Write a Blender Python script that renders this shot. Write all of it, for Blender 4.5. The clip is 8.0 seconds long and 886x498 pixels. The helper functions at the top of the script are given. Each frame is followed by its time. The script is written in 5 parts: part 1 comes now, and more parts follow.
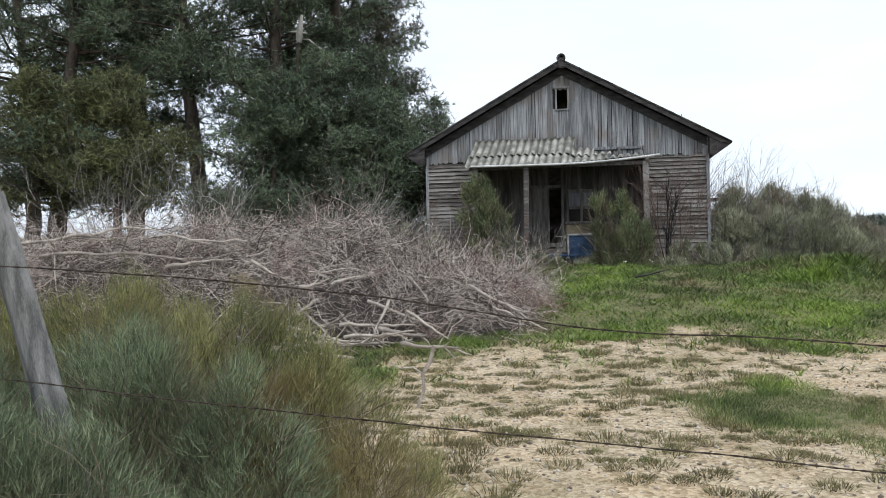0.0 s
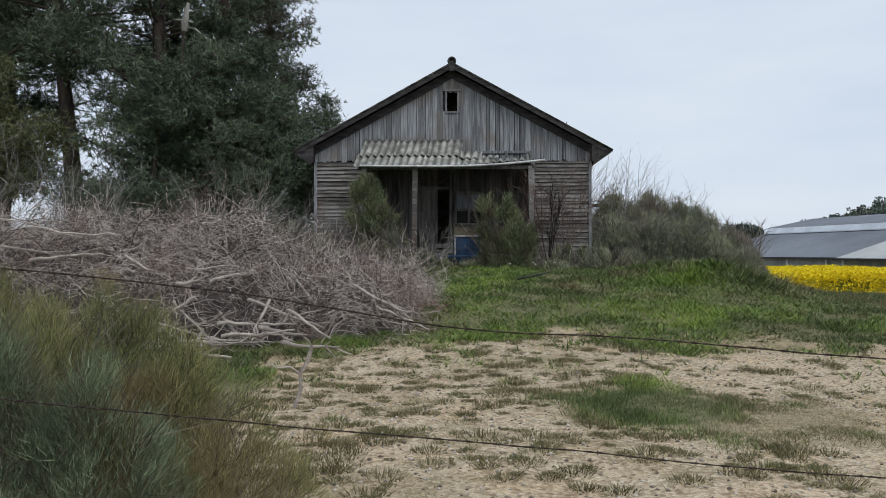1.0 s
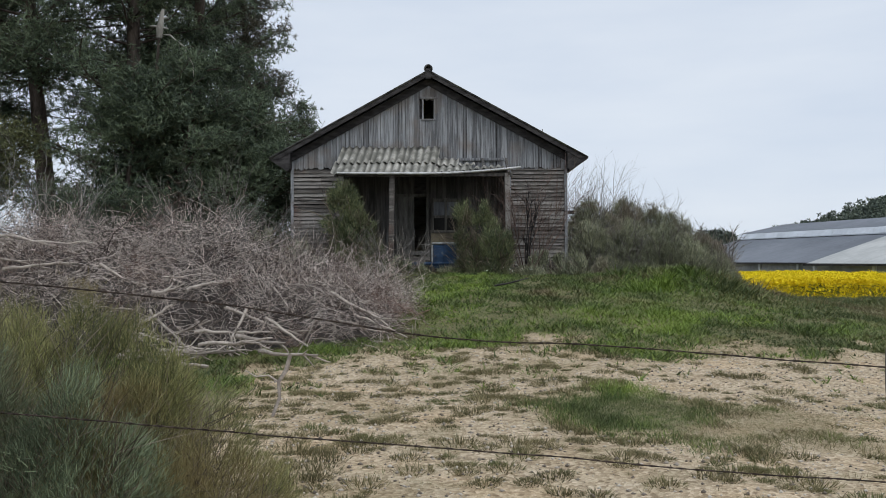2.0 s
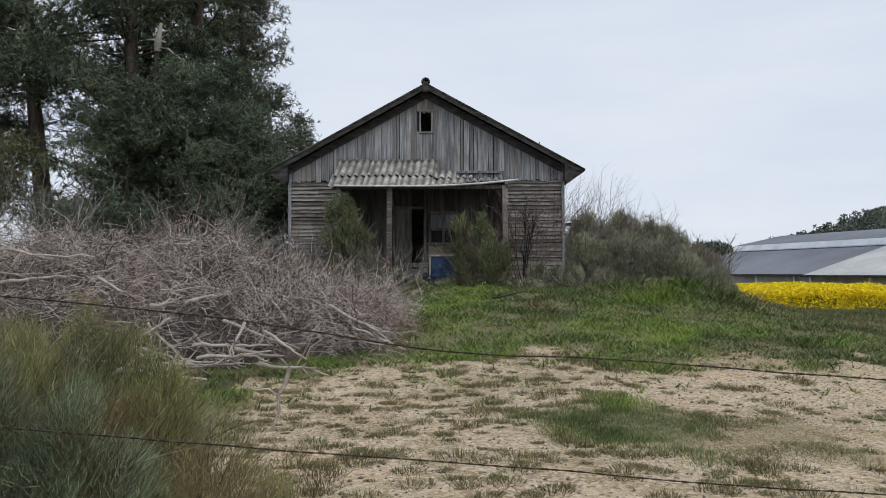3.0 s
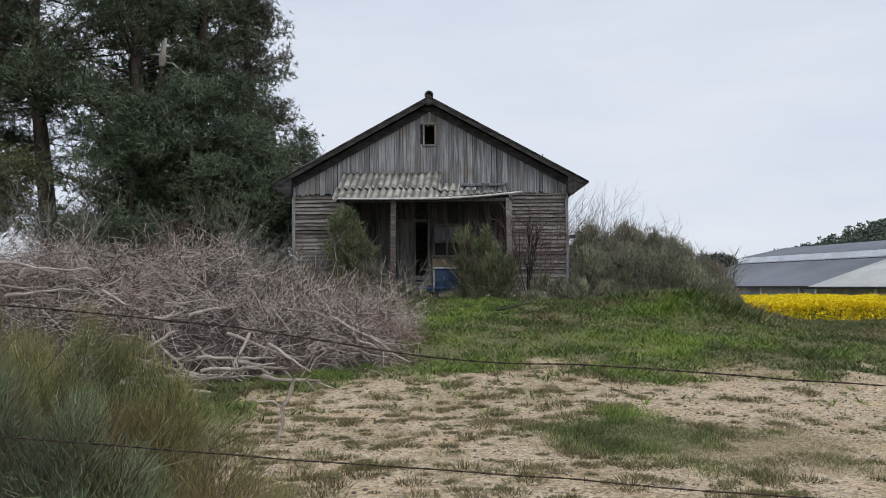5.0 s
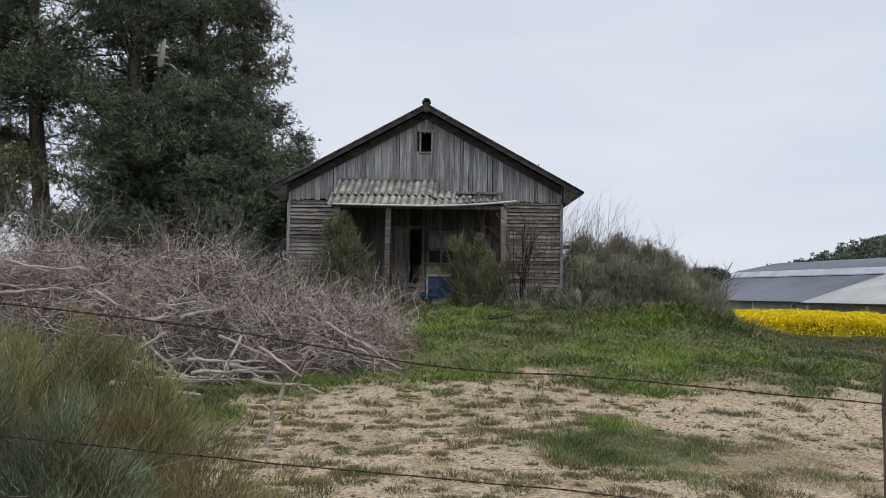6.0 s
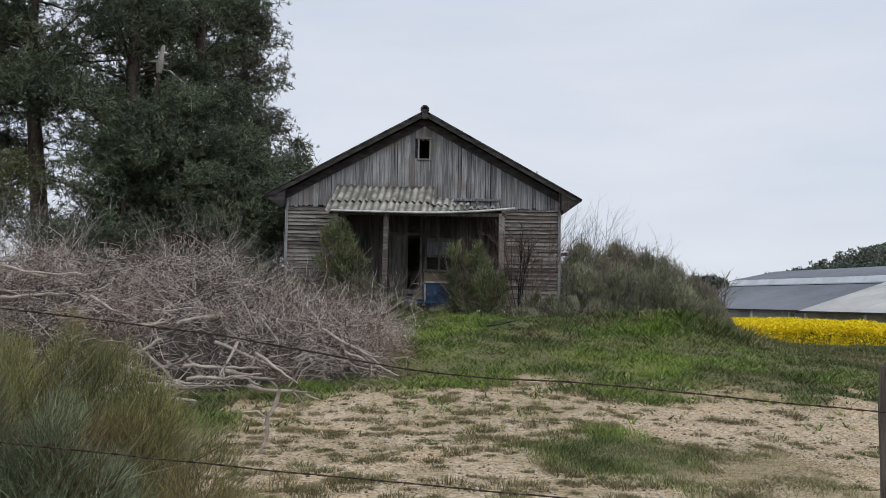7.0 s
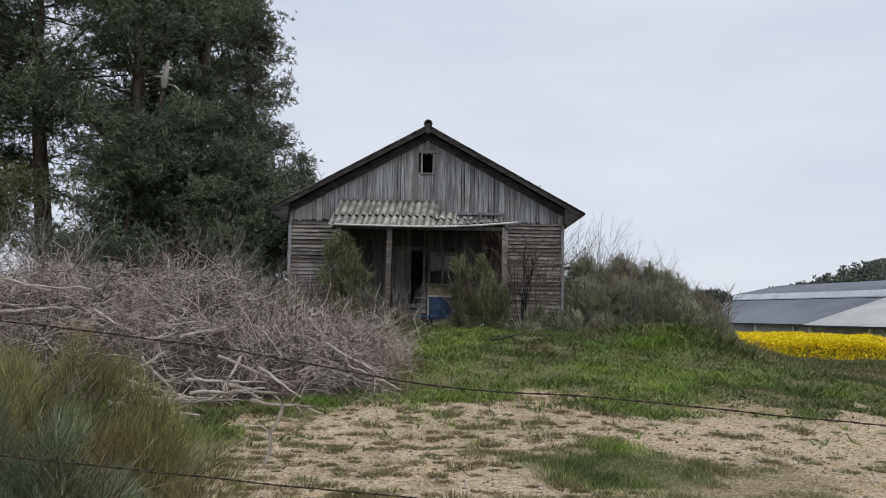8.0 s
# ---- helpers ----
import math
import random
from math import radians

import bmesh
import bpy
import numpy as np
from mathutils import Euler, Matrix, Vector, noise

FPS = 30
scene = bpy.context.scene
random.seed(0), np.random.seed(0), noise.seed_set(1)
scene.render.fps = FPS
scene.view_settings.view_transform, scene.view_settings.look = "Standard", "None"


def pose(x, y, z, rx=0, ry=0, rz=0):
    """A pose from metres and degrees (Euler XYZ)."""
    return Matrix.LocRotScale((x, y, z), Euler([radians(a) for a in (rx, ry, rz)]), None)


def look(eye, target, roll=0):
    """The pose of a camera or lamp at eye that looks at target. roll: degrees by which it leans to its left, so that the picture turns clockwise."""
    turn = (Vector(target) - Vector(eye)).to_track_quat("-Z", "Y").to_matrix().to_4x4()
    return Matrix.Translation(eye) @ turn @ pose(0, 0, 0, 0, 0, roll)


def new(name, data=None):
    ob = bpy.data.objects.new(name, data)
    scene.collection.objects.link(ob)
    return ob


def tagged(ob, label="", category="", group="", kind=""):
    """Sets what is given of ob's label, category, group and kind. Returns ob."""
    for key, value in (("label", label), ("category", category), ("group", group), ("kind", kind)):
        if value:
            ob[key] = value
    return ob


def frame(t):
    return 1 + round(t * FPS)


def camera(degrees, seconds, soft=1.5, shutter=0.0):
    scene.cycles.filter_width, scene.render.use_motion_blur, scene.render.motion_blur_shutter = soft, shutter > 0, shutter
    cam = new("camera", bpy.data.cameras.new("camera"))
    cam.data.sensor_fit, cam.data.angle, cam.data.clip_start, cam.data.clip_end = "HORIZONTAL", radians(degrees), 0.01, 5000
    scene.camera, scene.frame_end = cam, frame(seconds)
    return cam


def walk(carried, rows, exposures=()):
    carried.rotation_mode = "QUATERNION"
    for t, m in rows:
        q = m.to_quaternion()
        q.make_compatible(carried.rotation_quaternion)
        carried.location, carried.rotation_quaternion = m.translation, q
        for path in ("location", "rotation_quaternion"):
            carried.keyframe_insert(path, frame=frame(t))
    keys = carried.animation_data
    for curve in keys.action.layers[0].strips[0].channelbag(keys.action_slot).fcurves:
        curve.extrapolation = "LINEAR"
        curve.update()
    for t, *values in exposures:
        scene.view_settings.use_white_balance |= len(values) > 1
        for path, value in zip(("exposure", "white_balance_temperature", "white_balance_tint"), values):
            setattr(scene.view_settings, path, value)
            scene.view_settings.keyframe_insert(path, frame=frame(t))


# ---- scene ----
cam = camera(57.9, 8.0, soft=0.8)
PATH = [
    (0, (0.444, 1.005, 1.512), (0.106, 2.976, 1.527), -1.1),
    (0.5, (0.514, 1.002, 1.505), (0.371, 2.997, 1.519), -0.7),
    (1, (0.542, 1.033, 1.502), (0.474, 3.032, 1.515), -0.0),
    (1.5, (0.541, 0.997, 1.51), (0.513, 2.997, 1.528), 0.0),
    (3, (0.502, 0.955, 1.526), (0.501, 2.954, 1.585), -0.3),
    (3.5, (0.528, 0.952, 1.522), (0.522, 2.951, 1.597), -0.6),
    (4, (0.518, 0.959, 1.513), (0.505, 2.957, 1.599), -0.9),
    (4.5, (0.5, 0.961, 1.503), (0.487, 2.959, 1.591), -0.9),
    (6, (0.505, 0.949, 1.504), (0.509, 2.946, 1.615), 0.8),
    (6.5, (0.497, 0.969, 1.496), (0.505, 2.966, 1.617), 0.9),
    (7, (0.524, 0.97, 1.497), (0.5315, 2.966, 1.626), 1.0),
    (7.5, (0.502, 0.979, 1.497), (0.509, 2.974, 1.639), 0.9),
    (8, (0.515, 0.972, 1.493), (0.5145, 2.965, 1.657), 1.0),
]
walk(cam, [(t, look(e, g, r)) for t, e, g, r in PATH],
     exposures=[(0, 0.5, 6450, 7), (0.3, 0.27, 6450, 7), (0.7, 0.04, 6400, 7), (1.2, -0.03, 6350, 7), (2.8, 0.03, 6520, 9), (4.7, 0.03, 6560, 10), (5.8, 0.0, 6600, 10), (8, -0.02, 6600, 10)])

# ---- light: an overcast sky and a weak, wide sun ----
SUN_ELEV, SUN_ROT = radians(52), radians(150)
world = bpy.data.worlds.new("sky")
scene.world = world
world.use_nodes = True
wt = world.node_tree
wt.nodes.clear()
w_out = wt.nodes.new("ShaderNodeOutputWorld")
w_bg = wt.nodes.new("ShaderNodeBackground")
w_sky = wt.nodes.new("ShaderNodeTexSky")
w_sky.sky_type = "NISHITA"
w_sky.sun_disc = False
w_sky.sun_elevation = SUN_ELEV
w_sky.sun_rotation = SUN_ROT
w_co = wt.nodes.new("ShaderNodeTexCoord")
w_map = wt.nodes.new("ShaderNodeMapping")
w_map.inputs["Scale"].default_value = (1.0, 1.0, 4.5)
w_noise = wt.nodes.new("ShaderNodeTexNoise")
w_noise.inputs["Scale"].default_value = 2.2
w_noise.inputs["Detail"].default_value = 5.0
w_ramp = wt.nodes.new("ShaderNodeValToRGB")
w_ramp.color_ramp.elements[0].position = 0.3
w_ramp.color_ramp.elements[0].color = (6.4, 7.1, 8.4, 1)
w_ramp.color_ramp.elements[1].position = 0.72
w_ramp.color_ramp.elements[1].color = (7.9, 8.35, 9.2, 1)
w_mix = wt.nodes.new("ShaderNodeMixRGB")
w_mix.inputs[0].default_value = 0.93
w_bg.inputs["Strength"].default_value = 0.1
wt.links.new(w_co.outputs["Generated"], w_map.inputs["Vector"])
wt.links.new(w_map.outputs["Vector"], w_noise.inputs["Vector"])
wt.links.new(w_noise.outputs["Fac"], w_ramp.inputs["Fac"])
wt.links.new(w_sky.outputs["Color"], w_mix.inputs[1])
wt.links.new(w_ramp.outputs["Color"], w_mix.inputs[2])
wt.links.new(w_mix.outputs["Color"], w_bg.inputs["Color"])
wt.links.new(w_bg.outputs["Background"], w_out.inputs["Surface"])

sun_data = bpy.data.lights.new("sun", "SUN")
sun_data.energy = 1.0
sun_data.angle = radians(25)
sun_data.color = (1.0, 0.97, 0.92)
sun = new("sun", sun_data)
sun.matrix_world = look((0, 0, 0), (-math.sin(SUN_ROT) * math.cos(SUN_ELEV),
                                    -math.cos(SUN_ROT) * math.cos(SUN_ELEV), -math.sin(SUN_ELEV)))


# ---- materials ----
def material(name, dark, light, scale=6.0, rough=0.85, stretch=(1, 1, 1), bump=0.3, fine=60.0,
             island=0.0, per_object=0.0, metal=0.0, patches=None, low=0.35, high=0.68, bump_dist=0.01, spec=0.3):
    """Two-scale noise between two colours, with stains, relief and optional variation by piece."""
    m = bpy.data.materials.new(name)
    m.use_nodes = True
    nt = m.node_tree
    b = nt.nodes["Principled BSDF"]
    co = nt.nodes.new("ShaderNodeTexCoord")
    mp = nt.nodes.new("ShaderNodeMapping")
    mp.inputs["Scale"].default_value = stretch
    nt.links.new(co.outputs["Object"], mp.inputs["Vector"])
    n1 = nt.nodes.new("ShaderNodeTexNoise")
    n1.inputs["Scale"].default_value = scale
    n1.inputs["Detail"].default_value = 6
    n2 = nt.nodes.new("ShaderNodeTexNoise")
    n2.inputs["Scale"].default_value = fine
    n2.inputs["Detail"].default_value = 3
    for n in (n1, n2):
        nt.links.new(mp.outputs["Vector"], n.inputs["Vector"])
    add = nt.nodes.new("ShaderNodeMath")
    add.operation = "MULTIPLY_ADD"
    add.inputs[1].default_value = 0.35
    nt.links.new(n2.outputs["Fac"], add.inputs[0])
    nt.links.new(n1.outputs["Fac"], add.inputs[2])
    sub = nt.nodes.new("ShaderNodeMath")
    sub.operation = "SUBTRACT"
    sub.inputs[1].default_value = 0.175
    nt.links.new(add.outputs[0], sub.inputs[0])
    fac = sub.outputs[0]
    for amount, kind in ((island, "isl"), (per_object, "obj")):
        if amount:
            src = nt.nodes.new("ShaderNodeNewGeometry" if kind == "isl" else "ShaderNodeObjectInfo")
            out = src.outputs["Random Per Island" if kind == "isl" else "Random"]
            mad = nt.nodes.new("ShaderNodeMath")
            mad.operation = "MULTIPLY_ADD"
            mad.inputs[1].default_value = amount
            nt.links.new(out, mad.inputs[0])
            nt.links.new(fac, mad.inputs[2])
            mid = nt.nodes.new("ShaderNodeMath")
            mid.operation = "SUBTRACT"
            mid.inputs[1].default_value = amount / 2
            nt.links.new(mad.outputs[0], mid.inputs[0])
            fac = mid.outputs[0]
    ramp = nt.nodes.new("ShaderNodeValToRGB")
    ramp.color_ramp.elements[0].position, ramp.color_ramp.elements[1].position = low, high
    ramp.color_ramp.elements[0].color = (*dark, 1)
    ramp.color_ramp.elements[1].color = (*light, 1)
    nt.links.new(fac, ramp.inputs["Fac"])
    col = ramp.outputs["Color"]
    if patches:
        colour, pscale, plow, phigh = patches
        n3 = nt.nodes.new("ShaderNodeTexNoise")
        n3.inputs["Scale"].default_value = pscale
        n3.inputs["Detail"].default_value = 4
        nt.links.new(co.outputs["Object"], n3.inputs["Vector"])
        mr = nt.nodes.new("ShaderNodeMapRange")
        mr.inputs["From Min"].default_value, mr.inputs["From Max"].default_value = plow, phigh
        nt.links.new(n3.outputs["Fac"], mr.inputs["Value"])
        mix = nt.nodes.new("ShaderNodeMixRGB")
        mix.inputs[2].default_value = (*colour, 1)
        nt.links.new(mr.outputs["Result"], mix.inputs[0])
        nt.links.new(col, mix.inputs[1])
        col = mix.outputs["Color"]
    nt.links.new(col, b.inputs["Base Color"])
    b.inputs["Roughness"].default_value = rough
    b.inputs["Metallic"].default_value = metal
    b.inputs["Specular IOR Level"].default_value = spec
    if bump:
        bp = nt.nodes.new("ShaderNodeBump")
        bp.inputs["Strength"].default_value = bump
        bp.inputs["Distance"].default_value = bump_dist
        nt.links.new(add.outputs[0], bp.inputs["Height"])
        nt.links.new(bp.outputs["Normal"], b.inputs["Normal"])
    return m


M_BOARD = material("weathered_board", (0.128, 0.13, 0.138), (0.365, 0.377, 0.395), scale=3.5, stretch=(7, 7, 0.35), fine=34,
                   per_object=0.26, bump=0.6, patches=((0.21, 0.175, 0.15), 1.1, 0.5, 0.72))
M_PLANK = material("weathered_plank", (0.095, 0.085, 0.078), (0.31, 0.29, 0.27), scale=5, stretch=(0.5, 4, 4), fine=40,
                   per_object=0.38, bump=0.5, patches=((0.16, 0.10, 0.08), 1.3, 0.55, 0.75))
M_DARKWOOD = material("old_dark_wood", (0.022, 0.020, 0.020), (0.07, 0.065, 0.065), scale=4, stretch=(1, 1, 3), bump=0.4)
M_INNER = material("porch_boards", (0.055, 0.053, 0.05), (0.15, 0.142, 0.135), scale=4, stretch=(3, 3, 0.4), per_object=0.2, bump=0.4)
M_DOORPAINT = material("faded_door_paint", (0.085, 0.08, 0.072), (0.20, 0.19, 0.17), scale=4, stretch=(3, 3, 0.6), bump=0.3)
M_BLACK = material("dark_room", (0.012, 0.012, 0.012), (0.03, 0.028, 0.026), scale=3, bump=0)
M_CEMENT = material("fibre_cement", (0.21, 0.205, 0.18), (0.56, 0.54, 0.49), scale=3, fine=45, bump=0.4, per_object=0.15,
                    patches=((0.13, 0.13, 0.11), 2.2, 0.55, 0.78))
# blend the sheet colour to a dark grey by its valley value
_cnt = M_CEMENT.node_tree
_pb = _cnt.nodes["Principled BSDF"]
_src = _pb.inputs["Base Color"].links[0].from_socket
_va = _cnt.nodes.new("ShaderNodeAttribute")
_va.attribute_name = "valley"
_vm = _cnt.nodes.new("ShaderNodeMixRGB")
_vm.inputs[2].default_value = (0.09, 0.09, 0.078, 1)
_cnt.links.new(_va.outputs["Fac"], _vm.inputs[0])
_cnt.links.new(_src, _vm.inputs[1])
_cnt.links.new(_vm.outputs["Color"], _pb.inputs["Base Color"])
M_ROOF = material("old_roof_sheet", (0.05, 0.05, 0.052), (0.24, 0.235, 0.23), scale=3, fine=40, bump=0.4,
                  patches=((0.10, 0.11, 0.07), 1.5, 0.55, 0.75))
M_RAIL = material("pale_metal_rail", (0.42, 0.42, 0.42), (0.68, 0.68, 0.67), scale=4, rough=0.55, bump=0.1)
M_POST = material("fence_post_wood", (0.09, 0.09, 0.088), (0.26, 0.255, 0.25), scale=7, stretch=(3, 3, 0.4), fine=70, bump=0.6)
M_POST_DARK = material("dark_fence_post_wood", (0.05, 0.042, 0.036), (0.15, 0.13, 0.115), scale=7, stretch=(3, 3, 0.4), fine=70, bump=0.6)
M_WIRE = material("rusty_wire", (0.035, 0.025, 0.02), (0.10, 0.075, 0.06), scale=30, rough=0.7, metal=0.4, bump=0.2)
M_TWIG = material("dead_twigs", (0.078, 0.06, 0.054), (0.68, 0.59, 0.53), scale=1.2, fine=25, island=0.95, bump=0.2,
                  patches=((0.26, 0.16, 0.125), 0.8, 0.52, 0.74))
M_LITTER_SHADED = material("shaded_brush_litter", (0.03, 0.026, 0.023), (0.12, 0.10, 0.09), scale=6, fine=50, bump=1.0, bump_dist=0.05)
M_BRANCH = material("bare_branch", (0.26, 0.22, 0.19), (0.55, 0.48, 0.42), scale=5, fine=40, stretch=(1, 1, 1), per_object=0.3, bump=0.4)
M_BROOM = material("broom_stems", (0.065, 0.083, 0.045), (0.23, 0.255, 0.125), scale=1.6, fine=14, island=0.5, rough=0.7, bump=0,
                   patches=((0.12, 0.10, 0.065), 1.5, 0.52, 0.68))
M_BROOM_BLUE = material("grey_green_broom", (0.088, 0.112, 0.066), (0.275, 0.335, 0.20), scale=1.6, fine=14, island=0.5, rough=0.7,
                        bump=0, patches=((0.15, 0.125, 0.07), 1.1, 0.56, 0.72))
M_BROOM_DRY = material("dry_broom_twigs", (0.09, 0.072, 0.055), (0.30, 0.25, 0.19), scale=2, fine=20, island=0.6, bump=0)
M_HEDGE = material("hedge_stems", (0.15, 0.16, 0.105), (0.42, 0.425, 0.285), scale=0.9, fine=8, island=0.5, rough=0.75, bump=0,
                   patches=((0.25, 0.205, 0.16), 0.6, 0.52, 0.68))
M_GREYTWIG = material("grey_bare_twigs", (0.12, 0.108, 0.098), (0.32, 0.30, 0.28), scale=2, fine=20, island=0.5, bump=0)
M_REDTWIG = material("reddish_twigs", (0.075, 0.05, 0.042), (0.19, 0.135, 0.115), scale=2, fine=20, island=0.5, bump=0)
M_NEEDLE = material("pine_needles", (0.05, 0.072, 0.05), (0.155, 0.195, 0.115), scale=0.5, fine=5, island=0.45, rough=0.65, bump=0,
                    patches=((0.15, 0.13, 0.085), 0.45, 0.62, 0.78))
M_NEEDLE_BROWN = material("brownish_pine_needles", (0.05, 0.055, 0.042), (0.14, 0.13, 0.095), scale=0.5, fine=5, island=0.45, rough=0.65, bump=0)
M_NEEDLE_LIGHT = material("light_pine_needles", (0.055, 0.066, 0.03), (0.18, 0.185, 0.08), scale=0.7, fine=5, island=0.45, rough=0.65, bump=0)
M_BARK = material("pine_bark", (0.035, 0.028, 0.024), (0.14, 0.11, 0.09), scale=4, stretch=(1, 1, 0.3), fine=30, bump=0.8, bump_dist=0.03)
M_SNAG = material("bleached_dead_wood", (0.19, 0.18, 0.16), (0.42, 0.40, 0.36), scale=4, stretch=(1, 1, 0.3), bump=0.4)
M_BROOM_OLIVE = material("olive_broom_stems", (0.095, 0.105, 0.042), (0.33, 0.32, 0.13), scale=1.8, fine=14, island=0.5, rough=0.7, bump=0,
                         patches=((0.25, 0.20, 0.095), 1.3, 0.5, 0.66))
M_GRASS = material("grass_blades", (0.065, 0.105, 0.026), (0.215, 0.285, 0.08), scale=0.8, fine=6, island=0.5, rough=0.6, bump=0,
                   patches=((0.28, 0.25, 0.12), 0.8, 0.56, 0.74))
M_GRASS_LIME = material("fresh_lime_grass", (0.10, 0.16, 0.025), (0.27, 0.37, 0.068), scale=0.9, fine=6, island=0.5, rough=0.6, bump=0)
M_GRASS_DULL = material("dull_meadow_weeds", (0.05, 0.075, 0.025), (0.17, 0.19, 0.07), scale=0.9, fine=6, island=0.5, rough=0.7, bump=0,
                        patches=((0.22, 0.17, 0.10), 0.7, 0.55, 0.7))
M_TUFT = material("dull_tufts", (0.105, 0.095, 0.045), (0.29, 0.25, 0.135), scale=1.2, fine=10, island=0.5, bump=0,
                  patches=((0.12, 0.14, 0.05), 0.8, 0.54, 0.68))
M_DRYGRASS = material("dry_grass", (0.12, 0.10, 0.05), (0.34, 0.29, 0.16), scale=1.5, fine=10, island=0.5, bump=0,
                      patches=((0.14, 0.16, 0.055), 1.4, 0.48, 0.66))
M_CROP = material("rape_leaves", (0.07, 0.10, 0.015), (0.34, 0.30, 0.03), scale=2, fine=20, bump=0.5)
M_YELLOW = material("rape_flowers", (0.80, 0.60, 0.012), (0.95, 0.78, 0.02), scale=0.6, fine=6, island=0.4, bump=0)
M_SHEET = material("barn_roof_metal", (0.12, 0.132, 0.155), (0.19, 0.205, 0.235), scale=0.12, fine=1.5, rough=0.6, bump=0.1)
M_SHEET_LIGHT = material("pale_barn_roof", (0.38, 0.385, 0.375), (0.55, 0.55, 0.53), scale=0.3, fine=2, rough=0.6, bump=0.1)
M_CLERE = material("translucent_strip", (0.55, 0.58, 0.62), (0.72, 0.75, 0.80), scale=0.5, fine=3, rough=0.5, bump=0)
M_BARNWALL = material("barn_wall", (0.20, 0.21, 0.22), (0.40, 0.40, 0.40), scale=0.5, fine=3, bump=0.1)
# foliage colours paled and greyed to carry the haze of distance
M_FARTREE_HAZED = material("hazed_far_foliage", (0.075, 0.095, 0.08), (0.175, 0.205, 0.155), scale=0.08, fine=0.8, island=0.5, bump=0)
M_CURTAIN = material("dusty_grey_glass", (0.10, 0.105, 0.115), (0.21, 0.215, 0.235), scale=3, stretch=(3, 3, 0.6), rough=0.4, bump=0)
M_OCHRE = material("peeling_ochre_panel", (0.12, 0.105, 0.075), (0.32, 0.27, 0.18), scale=4, bump=0.3)
M_BLUE = material("faded_blue_paint", (0.016, 0.036, 0.08), (0.04, 0.09, 0.18), scale=4, rough=0.55, bump=0.15,
                  patches=((0.16, 0.18, 0.2), 6, 0.62, 0.78))
M_PALE = material("pale_chipped_paint", (0.22, 0.23, 0.23), (0.45, 0.46, 0.46), scale=8, bump=0.2)
M_PETAL = material("white_petals", (0.6, 0.6, 0.5), (0.8, 0.8, 0.74), scale=8, bump=0)


# ---- mesh helpers ----
rng = np.random.default_rng(7)


def raw_mesh(name, V, F, mat):
    """A mesh from arrays of corners and of faces that all have as many corners."""
    me = bpy.data.meshes.new(name)
    V, F = np.asarray(V, np.float32), np.asarray(F, np.int32)
    me.vertices.add(len(V))
    me.vertices.foreach_set("co", V.ravel())
    me.loops.add(F.size)
    me.loops.foreach_set("vertex_index", F.ravel())
    me.polygons.add(len(F))
    me.polygons.foreach_set("loop_start", np.arange(0, F.size, F.shape[1], dtype=np.int32))
    me.update(calc_edges=True)
    me.validate()
    me.materials.append(mat)
    return me


def under(ob, parent):
    """Hang a part, whose mesh is in world metres, under its thing."""
    if parent:
        ob.parent = parent
        ob.matrix_parent_inverse = parent.matrix_basis.inverted() if parent.type == "EMPTY" else Matrix()
    return ob


def part(name, bm, mat, parent, label=""):
    me = bpy.data.meshes.new(name)
    bm.to_mesh(me)
    bm.free()
    me.materials.append(mat)
    ob = under(new(name, me), parent)
    return tagged(ob, label=label) if label else ob


def raw_part(name, V, F, mat, parent, label="", smooth=False):
    me = raw_mesh(name, V, F, mat)
    if smooth:
        me.polygons.foreach_set("use_smooth", np.ones(len(F), bool))
    ob = under(new(name, me), parent)
    return tagged(ob, label=label) if label else ob


def thing(name, at, label, category, group="", kind=""):
    e = new(name)
    e.empty_display_size = 0.2
    e.matrix_basis = Matrix.Translation(at)
    return tagged(e, label, category, group, kind)


def add_box(bm, x0, x1, y0, y1, z0, z1, m=None, bevel=0.0):
    """A box with worn (bevelled) edges, added to bm."""
    made = bmesh.ops.create_cube(bm, size=1.0, matrix=Matrix.Translation(((x0 + x1) / 2, (y0 + y1) / 2, (z0 + z1) / 2))
                                 @ Matrix.Diagonal((x1 - x0, y1 - y0, z1 - z0, 1)))
    vs = made["verts"]
    if bevel:
        es = list({e for v in vs for e in v.link_edges})
        got = bmesh.ops.bevel(bm, geom=es, offset=bevel, segments=1, affect="EDGES", profile=0.5)
        vs = list({v for f in got["faces"] for v in f.verts} | {v for v in vs if v.is_valid})
    if m is not None:
        bmesh.ops.transform(bm, matrix=m, verts=vs)
    return vs


def box_part(name, b, mat, parent, label="", m=None, bevel=0.008):
    bm = bmesh.new()
    add_box(bm, *b, m=m, bevel=bevel)
    return part(name, bm, mat, parent, label)


